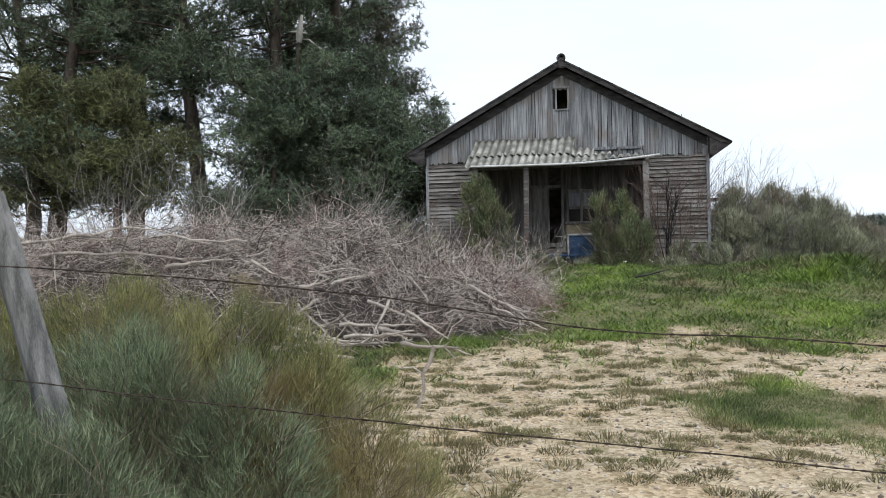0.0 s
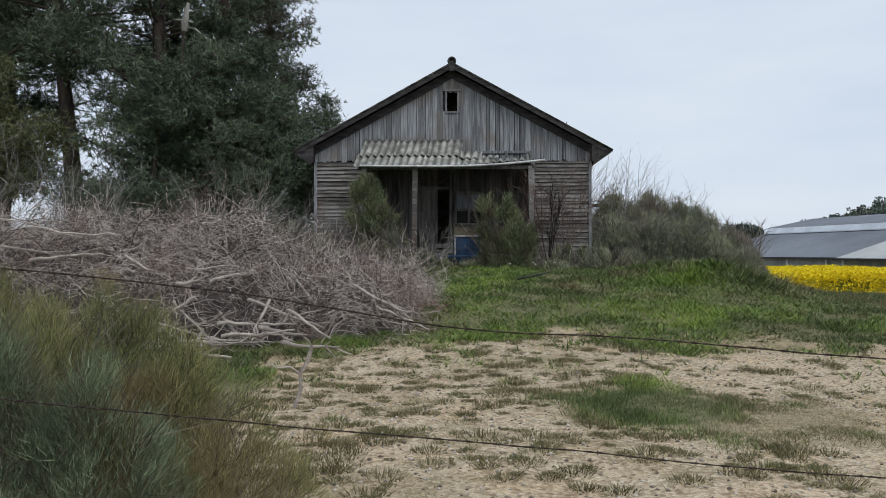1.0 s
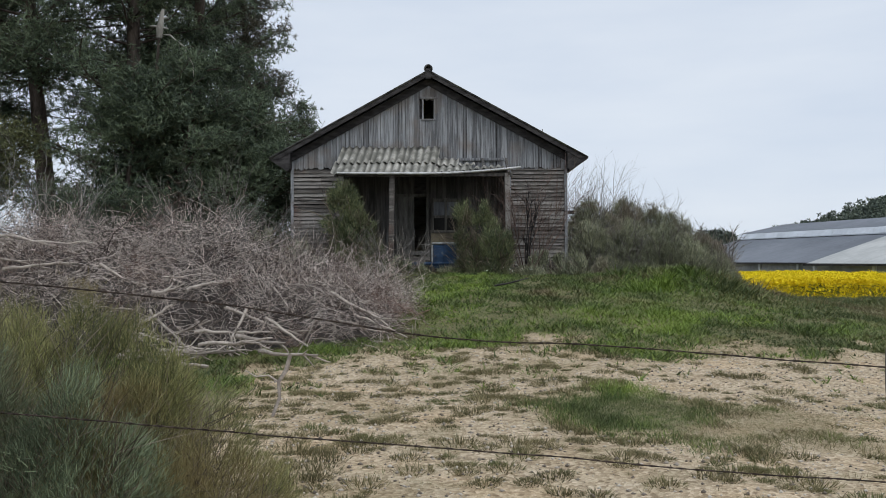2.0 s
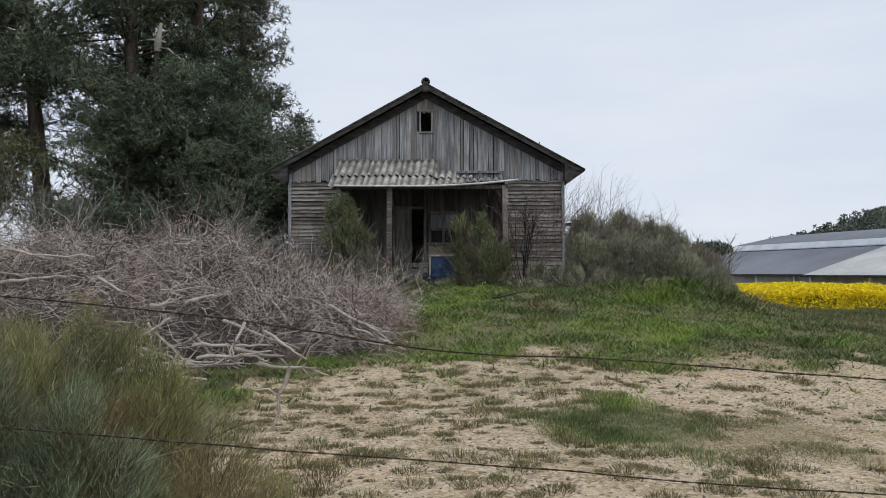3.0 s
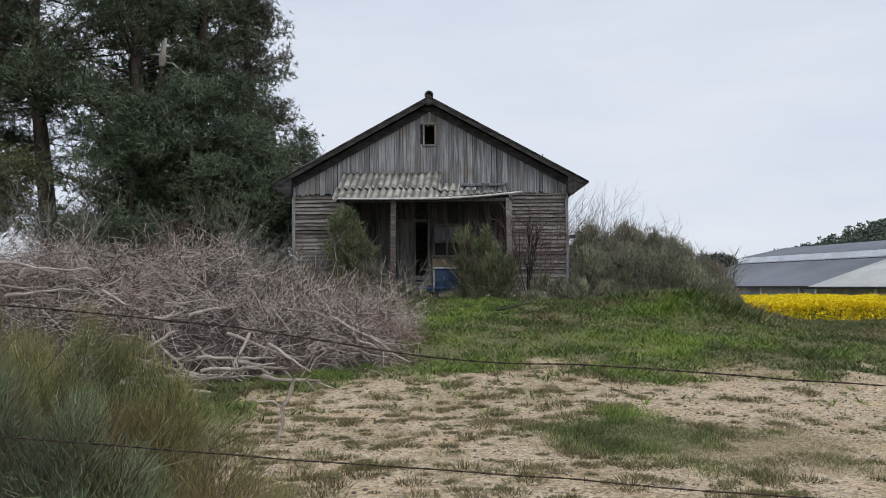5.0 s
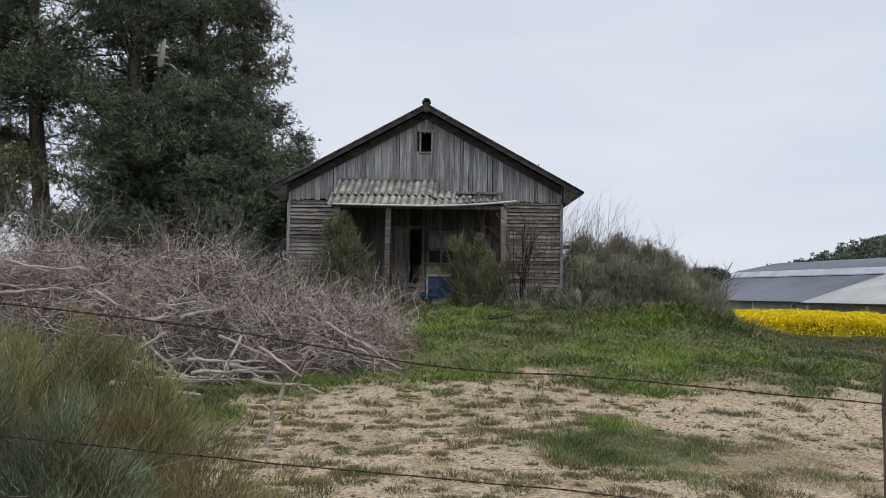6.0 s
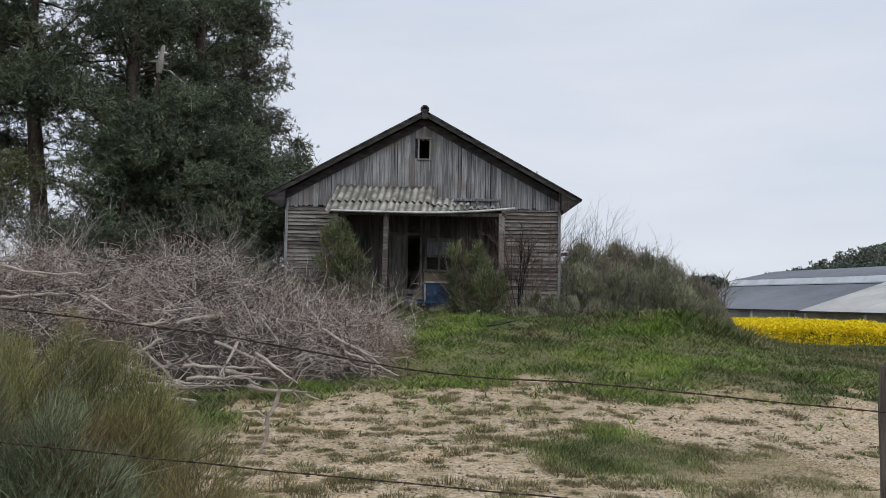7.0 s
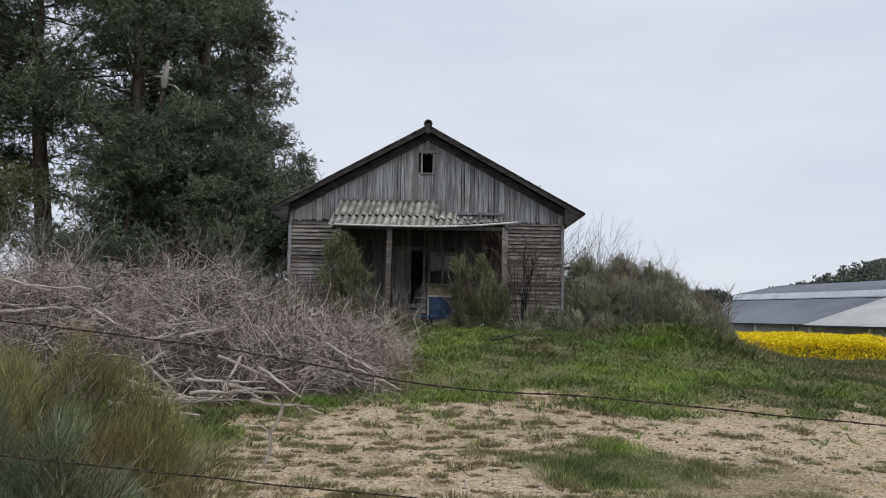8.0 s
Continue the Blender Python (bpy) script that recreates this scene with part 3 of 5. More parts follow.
# hatch in the gable
hatch = box_part("hatch_lintel", (-0.26, 0.26, HY - 0.085, HY - 0.042, 6.37, 6.43), M_BOARD, house, "board over a small open loft hatch")
for b in ((-0.20, -0.15, 5.76, 6.37), (0.15, 0.20, 5.76, 6.37), (-0.22, 0.22, 5.72, 5.77)):
    box_part("frame", (b[0], b[1], HY - 0.065, HY - 0.042, b[2], b[3]), M_BOARD, hatch)
box_part("centre_post", (-0.06, 0.06, HY - 0.065, HY - 0.041, 6.42, 7.0), M_BOARD, gable)


# siding planks
def siding(wall, xa, xb, seed):
    r = random.Random(seed)
    z = HB - 0.02
    while z < EAVE - 0.06:
        h = r.uniform(0.09, 0.135)
        if z + h > EAVE:
            h = EAVE - z
        ends = [xa + r.uniform(-0.02, 0.02), xb + r.uniform(-0.03, 0.03)]
        cuts = [ends[0], ends[1]]
        if r.random() < 0.4:
            cuts.insert(1, r.uniform(xa + 0.4, xb - 0.4))
        for a, b in zip(cuts[:-1], cuts[1:]):
            tilt = r.uniform(-0.012, 0.012) * (b - a)
            bm = bmesh.new()
            g = r.uniform(0.004, 0.017)
            y_out = HY - 0.012 - r.uniform(0, 0.026)
            pr = [(y_out, z + g), (HY + 0.03, z + g), (HY + 0.048, z + h), (HY + 0.018, z + h)]
            A = [bm.verts.new((a + 0.003, py, pz)) for py, pz in pr]
            B = [bm.verts.new((b - 0.003, py, pz + tilt)) for py, pz in pr]
            bm.faces.new(A)
            bm.faces.new(B[::-1])
            for i in range(4):
                bm.faces.new((A[i], B[i], B[(i + 1) % 4], A[(i + 1) % 4]))
            bmesh.ops.recalc_face_normals(bm, faces=bm.faces)
            part("plank", bm, M_PLANK, wall)
        z += h


siding(left_wall, -HX, -2.62, 11)
siding(right_wall, 2.38, HX, 12)
for xa, xb, w in ((-HX - 0.03, -HX + 0.06, left_wall), (HX - 0.06, HX + 0.03, right_wall), (-2.70, -2.58, left_wall), (2.34, 2.46, right_wall)):
    box_part("corner_post", (xa, xb, HY - 0.055, HY - 0.028, HB - 0.05, EAVE - 0.03), M_BOARD, w)


# roof: two corrugated slopes, barge boards, ridge
def corrugated(x0, x1, y0, y1, z_of, pitch, amp, thick, nseg=8, along="y"):
    """A corrugated sheet whose waves run across `along`; z_of(x, y) is the plane it follows."""
    if along == "y":
        u = np.arange(x0, x1 + 1e-6, pitch / nseg)
        v = np.linspace(y0, y1, 4)
    else:
        u = np.arange(y0, y1 + 1e-6, pitch / nseg)
        v = np.linspace(x0, x1, 4)
    U, W = np.meshgrid(u, v)
    Xs, Ys = (U, W) if along == "y" else (W, U)
    Z = z_of(Xs, Ys) + amp * np.cos(2 * np.pi * (U - u[0]) / pitch)
    top = np.stack([Xs, Ys, Z], -1).reshape(-1, 3)
    bot = top - np.array([0, 0, thick])
    n, m = len(u), len(v)
    i = (np.arange(m - 1)[:, None] * n + np.arange(n - 1)[None]).ravel()
    F = np.stack([i, i + 1, i + n + 1, i + n], -1)
    k = n * m
    rim = np.concatenate([np.arange(n), np.arange(1, m) * n + n - 1, (m - 1) * n + np.arange(n - 2, -1, -1), np.arange(m - 2, 0, -1) * n])
    r2 = np.roll(rim, -1)
    R = np.stack([rim, rim + k, r2 + k, r2], -1)
    return np.vstack([top, bot]), np.vstack([F, F[:, ::-1] + k, R])


for s in (-1, 1):
    xa, xb = (-4.72, -0.02) if s < 0 else (0.02, 4.72)
    V, F = corrugated(xa, xb, HY - 0.42, HY + 9.3, lambda X, Y: TOP - SLOPE * np.abs(X) + 0.03, 0.177, 0.025, 0.02, 6, along="x")
    slope = raw_part("roof_slope", V, F, M_ROOF, house, "dark weathered corrugated sheets", smooth=True)
    # barge board and the wall trim under it
    for y0, y1, dz0, dz1, nm in ((HY - 0.38, HY - 0.345, -0.13, -0.01, "barge_board"), (HY - 0.075, HY - 0.045, -0.36, -0.12, "trim_board")):
        bm = bmesh.new()
        xe = 4.70 if nm == "barge_board" else 4.16
        xl = xe - 0.25 if nm == "barge_board" else xe
        q = [(0, TOP + dz0), (s * xl, roof_z(xl) + dz0), (s * xe, roof_z(xe) + dz1), (0, TOP + dz1)]
        A = [bm.verts.new((px, y0, pz)) for px, pz in q]
        B = [bm.verts.new((px, y1, pz)) for px, pz in q]
        bm.faces.new(A)
        bm.faces.new(B[::-1])
        for i in range(4):
            bm.faces.new((A[i], B[i], B[(i + 1) % 4], A[(i + 1) % 4]))
        bmesh.ops.recalc_face_normals(bm, faces=bm.faces)
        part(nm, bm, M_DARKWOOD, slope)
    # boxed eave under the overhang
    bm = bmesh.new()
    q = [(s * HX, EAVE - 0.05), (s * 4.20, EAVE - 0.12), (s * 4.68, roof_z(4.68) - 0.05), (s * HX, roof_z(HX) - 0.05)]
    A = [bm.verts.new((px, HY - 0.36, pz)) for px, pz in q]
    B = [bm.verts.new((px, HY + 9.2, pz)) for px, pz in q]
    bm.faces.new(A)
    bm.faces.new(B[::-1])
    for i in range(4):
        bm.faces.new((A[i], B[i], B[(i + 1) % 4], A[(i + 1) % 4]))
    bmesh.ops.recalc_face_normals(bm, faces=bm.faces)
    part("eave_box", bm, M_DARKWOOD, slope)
for i in range(6):
    y0 = HY - 0.46 + i * 1.62
    a = np.linspace(-0.25, np.pi + 0.25, 9)
    ys = np.array([y0, y0 + 0.1, y0 + 1.62])
    rad = np.array([0.135, 0.115, 0.105])
    V = np.array([[r * np.cos(t), yy, TOP + 0.03 + r * 1.05 * np.sin(t) + 0.03] for yy, r in zip(ys, rad) for t in a])
    V = np.vstack([V, V * np.array([0.82, 1, 1]) - np.array([0, 0, 0.025])])
    k = len(a)
    ii = (np.arange(2)[:, None] * k + np.arange(k - 1)[None]).ravel()
    F = np.stack([ii, ii + 1, ii + k + 1, ii + k], -1)
    E0 = np.arange(k - 1)
    F = np.vstack([F, F[:, ::-1] + 3 * k, np.stack([E0, E0 + 3 * k, E0 + 1 + 3 * k, E0 + 1], -1)])
    raw_part("ridge_cap", V, F, M_ROOF, house, smooth=True)
box_part("ridge_block", (-0.09, 0.09, HY - 0.41, HY - 0.36, TOP - 0.22, TOP + 0.10), M_DARKWOOD, house)

# porch: recess, door, window, deck, posts
YB = HY + 1.45
bm = bmesh.new()
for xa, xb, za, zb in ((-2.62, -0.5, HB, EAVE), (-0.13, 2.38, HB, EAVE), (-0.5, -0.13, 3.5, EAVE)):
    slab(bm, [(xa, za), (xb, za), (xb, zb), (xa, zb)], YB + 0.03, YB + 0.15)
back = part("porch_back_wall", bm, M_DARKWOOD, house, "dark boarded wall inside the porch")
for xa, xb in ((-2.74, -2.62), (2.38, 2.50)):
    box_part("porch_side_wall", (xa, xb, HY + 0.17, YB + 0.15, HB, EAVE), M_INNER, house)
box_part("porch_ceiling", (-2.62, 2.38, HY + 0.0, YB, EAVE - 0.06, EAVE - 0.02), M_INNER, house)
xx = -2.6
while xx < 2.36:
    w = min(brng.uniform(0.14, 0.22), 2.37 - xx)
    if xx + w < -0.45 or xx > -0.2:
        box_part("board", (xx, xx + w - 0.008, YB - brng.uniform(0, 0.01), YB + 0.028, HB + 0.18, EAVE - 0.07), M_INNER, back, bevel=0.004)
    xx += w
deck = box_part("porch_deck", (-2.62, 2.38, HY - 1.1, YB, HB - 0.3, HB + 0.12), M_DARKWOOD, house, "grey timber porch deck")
for i in range(3):
    box_part("deck_board", (-0.9 + 0.1 * i, 2.3, HY - 1.16, HY - 1.105, HB - 0.05 + 0.075 * i, HB + 0.01 + 0.075 * i), M_PLANK, deck)

door = thing("door_1", (-0.5, YB, HB + 0.14), "faded pale door leaf standing open beside a dark doorway", "door", kind="structure")
box_part("door_leaf", (-1.02, -0.54, YB - 0.07, YB - 0.025, HB + 0.16, 3.55), M_DOORPAINT, door, "faded peeling paint", bevel=0.006)
for b in ((-0.56, -0.50, HB + 0.14, 3.62), (-0.12, -0.05, HB + 0.14, 3.62), (-1.08, -0.05, 3.55, 3.64), (-1.1, -1.03, HB + 0.14, 3.62)):
    box_part("door_frame", (b[0], b[1], YB - 0.10 - (0.004 if b[1] - b[0] > 0.5 else 0.0), YB - 0.034, b[2], b[3]), M_DOORPAINT, door)
window = thing("window_1", (0.55, YB, 2.2), "old timber window, lower panes coloured black for the unlit room behind", "window", kind="structure")
box_part("panel", (0.02, 1.0, YB - 0.05, YB - 0.025, 1.75, 2.42), M_OCHRE, window, "ochre boarded panel below the panes")
# lower panes are solid, coloured near-black for the unlit room behind them
for i in range(2):
    for j in range(2):
        box_part("pane", (0.12 + 0.42 * i, 0.46 + 0.42 * i, YB - 0.03, YB - 0.015, 2.46 + 0.5 * j, 2.88 + 0.5 * j), M_CURTAIN if j else M_BLACK, window, bevel=0)
for b in ((0.04, 0.12, 2.42, 3.5), (0.46, 0.54, 2.42, 3.5), (0.88, 0.96, 2.42, 3.5), (0.02, 0.98, 3.38, 3.48), (0.06, 0.94, 2.865, 2.955), (0.0, 1.0, 2.40, 2.48)):
    box_part("window_frame", (b[0], b[1], YB - 0.08 - (0.004 if b[1] - b[0] > 0.5 else 0.0), YB - 0.032 - (0.004 if b[1] - b[0] > 0.5 else 0.0), b[2], b[3]), M_DOORPAINT, window)

YP = HY - 1.45
for xa, lean in ((-1.06, 0.015), (2.28, -0.01), (-2.55, 0.03)):
    bm = bmesh.new()
    add_box(bm, xa - 0.075, xa + 0.075, YP + 0.05, YP + 0.19, HB - 0.1, 3.98, bevel=0.012,
            m=Matrix.Translation((xa, YP, HB)) @ Matrix.Rotation(lean, 4, "Y") @ Matrix.Translation((-xa, -YP, -HB)))
    part("porch_post", bm, M_PLANK, house, "rough grey porch post")
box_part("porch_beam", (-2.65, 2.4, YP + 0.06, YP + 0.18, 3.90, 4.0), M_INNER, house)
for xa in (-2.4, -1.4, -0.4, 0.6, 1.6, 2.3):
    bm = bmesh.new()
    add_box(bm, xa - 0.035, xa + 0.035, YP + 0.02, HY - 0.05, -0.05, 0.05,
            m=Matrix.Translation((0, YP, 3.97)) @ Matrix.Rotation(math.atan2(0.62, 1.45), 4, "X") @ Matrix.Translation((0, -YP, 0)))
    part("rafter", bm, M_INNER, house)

# porch roof sheets: two lapped rows on one side, one low row on the other
porch_roof = thing("porch_roof", (0, YP, 4.05), "sagging corrugated fibre-cement porch roof, lapped sheets darker in their troughs", "porch roof")


WAVE = 0.205


def sheet(x0, x1, y0, y1, z0, rise, skew, drop):
    V, F = corrugated(x0, x1, y0, y1, lambda X, Y: z0 + (Y - YP) * rise + skew * (X - x0) + drop, WAVE, 0.031, 0.012, 10)
    V[:, 0] += 0.07 * (V[:, 1] - YP)
    ob = raw_part("roof_sheet", V, F, M_CEMENT, porch_roof, smooth=True)
    # the sheet's colour goes darker in the troughs of its waves
    trough = np.clip(0.2 - 0.8 * np.cos(2 * np.pi * (V[:, 0] - 0.07 * (V[:, 1] - YP) - x0) / WAVE), 0, 1).astype(np.float32) * 0.8
    ob.data.attributes.new("valley", "FLOAT", "POINT").data.foreach_set("value", trough)
    return ob


for i, xa in enumerate((-2.74, -1.76, -0.79)):
    sheet(xa, xa + 1.0, YP - 0.10 + 0.012 * (i % 2), YP + 0.60, 4.03 + 0.012 * (i % 2), 0.60, -0.006, 0.0)
    sheet(xa + 0.06, xa + 1.05, YP + 0.46, HY - 0.05 - 0.05 * (i == 1), 4.045 + 0.012 * (i % 2), 0.635, 0.002, 0.0)
for i, xa in enumerate((0.19, 1.17)):
    sheet(xa, xa + 1.0, YP - 0.08, YP + 0.55, 4.04 + 0.06 * i, 0.40 - 0.18 * i, 0.05, -0.01 + 0.012 * (i % 2))
sheet(0.22, 0.84, YP + 0.46, YP + 1.0, 4.07, 0.46, -0.02, 0.0)
sheet(0.86, 1.32, YP + 0.46, YP + 0.72, 4.085, 0.38, 0.0, 0.0)
box_part("ledger_board", (0.05, 2.25, HY - 0.085, HY - 0.042, 4.50, 4.58), M_BOARD, porch_roof, "bare grey ledger board")
xs = np.linspace(-2.55, 2.62, 12)
P = np.stack([xs, np.full(12, YP - 0.13), 3.965 + 0.02 * ((xs) / 2.6) ** 2 + 0.055 * np.clip(xs / 2.6, 0, 1) ** 1.5 + 0.09 * np.clip(xs / 2.6, 0, 1) ** 2], -1)[None]
raw_part("gutter_rail", *tubes(P, np.full((1, 12), 0.034), 4), M_RAIL, porch_roof, "pale sagging metal rail along the sheets")
for xa in (-2.2, -1.3, 0.1, 1.0, 2.0):
    box_part("bracket", (xa - 0.02, xa + 0.02, YP - 0.12, YP + 0.06, 3.99, 4.012), M_DARKWOOD, porch_roof, bevel=0.002)

# small shelf bracket that sticks out of the side wall, and two thin rods above the roof
box_part("purlin_end", (HX, HX + 0.28, HY + 0.25, HY + 0.37, 2.92, 3.02), M_DARKWOOD, house)
for xa, ya, za, zb in ((3.75, HY + 3.0, 5.0, 5.95), (3.35, HY + 4.0, 5.25, 5.75)):
    P = np.array([[[xa, ya, za], [xa + 0.01, ya, (za + zb) / 2], [xa + 0.03, ya, zb]]])
    raw_part("antenna_rod", *tubes(P, np.full((1, 3), 0.017), 4), M_GREYTWIG, house)

# ---- things on the porch ----
chest = thing("metal_chest", (0.5, 23.75, 1.14), "old blue painted metal chest with a pale rim", "chest")
box_part("body", (0.14, 0.86, 23.5, 24.0, 1.30, 1.97), M_BLUE, chest, bevel=0.02)
box_part("lid_rim", (0.10, 0.90, 23.47, 24.03, 1.975, 2.03), M_PALE, chest, "pale chipped rim", bevel=0.012)
for xa in (0.12, 0.46, 0.84):
    box_part("strap", (xa - 0.025, xa + 0.025, 23.485, 23.497, 1.34, 1.96), M_BLUE if xa == 0.46 else M_PALE, chest, bevel=0.003)
box_part("bottom_rail", (-0.45, 0.88, 23.44, 23.49, 1.40, 1.47), M_BLUE, chest, bevel=0.01)
for xa in (0.2, 0.8):
    for ya in (23.55, 23.95):
        box_part("foot", (xa - 0.03, xa + 0.03, ya - 0.03, ya + 0.03, 1.1, 1.295), M_DARKWOOD, chest)
crate = thing("wooden_crate", (-0.15, 23.8, 1.14), "grey wooden crate beside the blue chest", "crate")
for i in range(4):
    box_part("slat", (-0.56, 0.06, 23.52, 23.545, 1.16 + 0.17 * i, 1.28 + 0.17 * i), M_INNER if i % 2 else M_PLANK, crate)
for xa in (-0.55, 0.02):
    box_part("upright", (xa - 0.03, xa + 0.03, 23.55, 23.98, 1.1, 1.84), M_INNER, crate)


MASSES = ("foliage", "branchwork", "underwood", "brushwood", "crown")


# ---- barns, crop and hill in the distance ----
def prism(name, ends, mat, parent, label=""):
    """A solid from two matching outlines."""
    bm = bmesh.new()
    A = [bm.verts.new(p) for p in ends[0]]
    B = [bm.verts.new(p) for p in ends[1]]
    n = len(A)
    bm.faces.new(A)
    bm.faces.new(B[::-1])
    for i in range(n):
        bm.faces.new((A[i], B[i], B[(i + 1) % n], A[(i + 1) % n]))
    bmesh.ops.recalc_face_normals(bm, faces=bm.faces)
    return part(name, bm, mat, parent, label)


AX = Vector((5.0, -22.0, 0)).normalized()
ACROSS = Vector((-AX.y, AX.x, 0))


def barn_frame(origin):
    o = Vector(origin)
    return lambda a, c, z: tuple(o + AX * a + ACROSS * c + Vector((0, 0, z)))


def barn(name_label, origin, length, eave, slopes, roof_mat, base):
    """A long shed; slopes: (across0, z0, across1, z1, material) strips from the eave to the ridge, then mirrored."""
    b = thing("barn", (origin[0], origin[1], base), name_label, "barn")
    q = barn_frame(origin)
    width = 2 * slopes[-1][2]
    for c0, z0, c1, z1, m, nm in slopes:
        for k in range(max(1, round(length / 6))):
            n = max(1, round(length / 6))
            a0, a1 = length * k / n + 0.01, length * (k + 1) / n - 0.01
            for mirror in (False, True):
                f = (lambda c: width - c) if mirror else (lambda c: c)
                prism(nm, ([q(a0, f(c0), z0), q(a0, f(c1), z1), q(a0, f(c1), z1 + 0.12), q(a0, f(c0), z0 + 0.12)],
                           [q(a1, f(c0), z0), q(a1, f(c1), z1), q(a1, f(c1), z1 + 0.12), q(a1, f(c0), z0 + 0.12)]), m, b)
    for c in (0.6, width - 0.7):
        wall = prism("wall", ([q(0.2, c, base), q(0.2, c + 0.15, base), q(0.2, c + 0.15, eave), q(0.2, c, eave)],
                              [q(length - 0.2, c, base), q(length - 0.2, c + 0.15, base), q(length - 0.2, c + 0.15, eave), q(length - 0.2, c, eave)]), M_BARNWALL, b)
        for k in range(int(length / 6) + 1):
            a = 0.3 + 6 * k
            prism("column", ([q(a, c - 0.16, base), q(a, c, base), q(a, c, eave), q(a, c - 0.16, eave)],
                             [q(a + 0.22, c - 0.16, base), q(a + 0.22, c, base), q(a + 0.22, c, eave), q(a + 0.22, c - 0.16, eave)]), M_CLERE, wall)
    prism("gutter", ([q(0, -0.15, eave), q(0, 0, eave), q(0, 0, eave + 0.16), q(0, -0.15, eave + 0.16)],
                     [q(length, -0.15, eave), q(length, 0, eave), q(length, 0, eave + 0.16), q(length, -0.15, eave + 0.16)]), M_DARKWOOD, b)
    for a in (0.1, length - 0.25):
        outline = [(0.7, base), (width - 0.7, base), (width - 0.7, eave)] + [(width - s[2], s[3]) for s in slopes] + [(s[2], s[3]) for s in slopes[::-1]] + [(0.7, eave)]
        prism("gable_end", ([q(a, c, z) for c, z in outline], [q(a + 0.15, c, z) for c, z in outline]), M_BARNWALL, b)
    return b


barn("long grey metal-roofed barn with a pale raised roof strip", (28.0, 101.0, 0), 70, 1.05,
     [(0, 1.05, 9.7, 3.8, M_SHEET, "roof_sheet"), (9.7, 3.98, 10.1, 4.6, M_CLERE, "light_strip"), (10.1, 4.62, 16.5, 5.9, M_SHEET, "upper_roof_sheet")],
     M_SHEET, -1.8)
barn("low barn with a pale grey sheet roof", (27.3, 61.0, 0), 22, 1.05,
     [(0, 1.05, 8.5, 3.6, M_SHEET_LIGHT, "roof_sheet")], M_SHEET_LIGHT, -1.4)

# rape field in flower
def crop_height(x, y):
    return 1.28 + 0.10 * lumps(x, y, 2.5, 21) + 0.07 * lumps(x, y, 0.7, 22)


cx, cy = np.meshgrid(np.arange(11.5, 27.2, 0.35), np.arange(31.5, 58, 0.5))
cz = ground_z(cx, cy) + crop_height(cx, cy) - 0.14
n_c, m_c = cx.shape[1], cx.shape[0]
rim = (cx <= cx.min()) | (cx >= cx.max() - 0.01) | (cy <= cy.min()) | (cy >= cy.max() - 0.01)
cz = np.where(rim, ground_z(cx, cy) - 0.05, cz)
ci = (np.arange(m_c - 1)[:, None] * n_c + np.arange(n_c - 1)[None]).ravel()
crop = thing("rape_field", (19, 45, -0.3), "yellow flowering rape crop in a field", "crop", kind="stuff")
raw_part("leaves", np.stack([cx, cy, cz], -1).reshape(-1, 3), np.stack([ci, ci + 1, ci + n_c + 1, ci + n_c], -1), M_CROP, crop)
nfl = 100000
fx, fy = rng.uniform(11.6, 27, nfl), 31.6 + 26 * rng.random(nfl) ** 1.3
fz = ground_z(fx, fy) + crop_height(fx, fy) - 0.22 * rng.random(nfl) ** 1.5 + 0.06 * rng.random(nfl)
c = np.stack([fx, fy, fz], -1)
tri = c[:, None] + rng.normal(size=(nfl, 3, 3)) * 0.041
ef = 9000
ex = rng.uniform(11.6, 27, ef)
ey = 31.35 + 0.5 * rng.random(ef)
c2 = np.stack([ex, ey, ground_z(ex, ey) + (0.35 + 1.05 * rng.random(ef) ** 0.6)], -1)
tri = np.vstack([tri, c2[:, None] + rng.normal(size=(ef, 3, 3)) * 0.036])
nfl += ef
raw_part("flowers", tri.reshape(-1, 3), np.arange(3 * nfl).reshape(-1, 3), M_YELLOW, crop, "bright yellow flower heads")


# ---- trees ----
def needle_clumps(C, size, per, width):
    """Tufts of flat needles round the centres C."""
    n = len(C)
    d = rng.normal(size=(n, per, 3))
    d[..., 2] += 0.35
    d /= np.linalg.norm(d, axis=2, keepdims=True)
    L = size * rng.uniform(0.6, 1.2, (n, per, 1))
    root = C[:, None] + d * L * 0.1
    tip = C[:, None] + d * L
    s = np.cross(d, rng.normal(size=(n, per, 3)))
    s = s / (np.linalg.norm(s, axis=2, keepdims=True) + 1e-9) * width
    V = np.stack([root - s, root + s, tip], 2)
    return V.reshape(-1, 3), np.arange(n * per * 3).reshape(-1, 3)


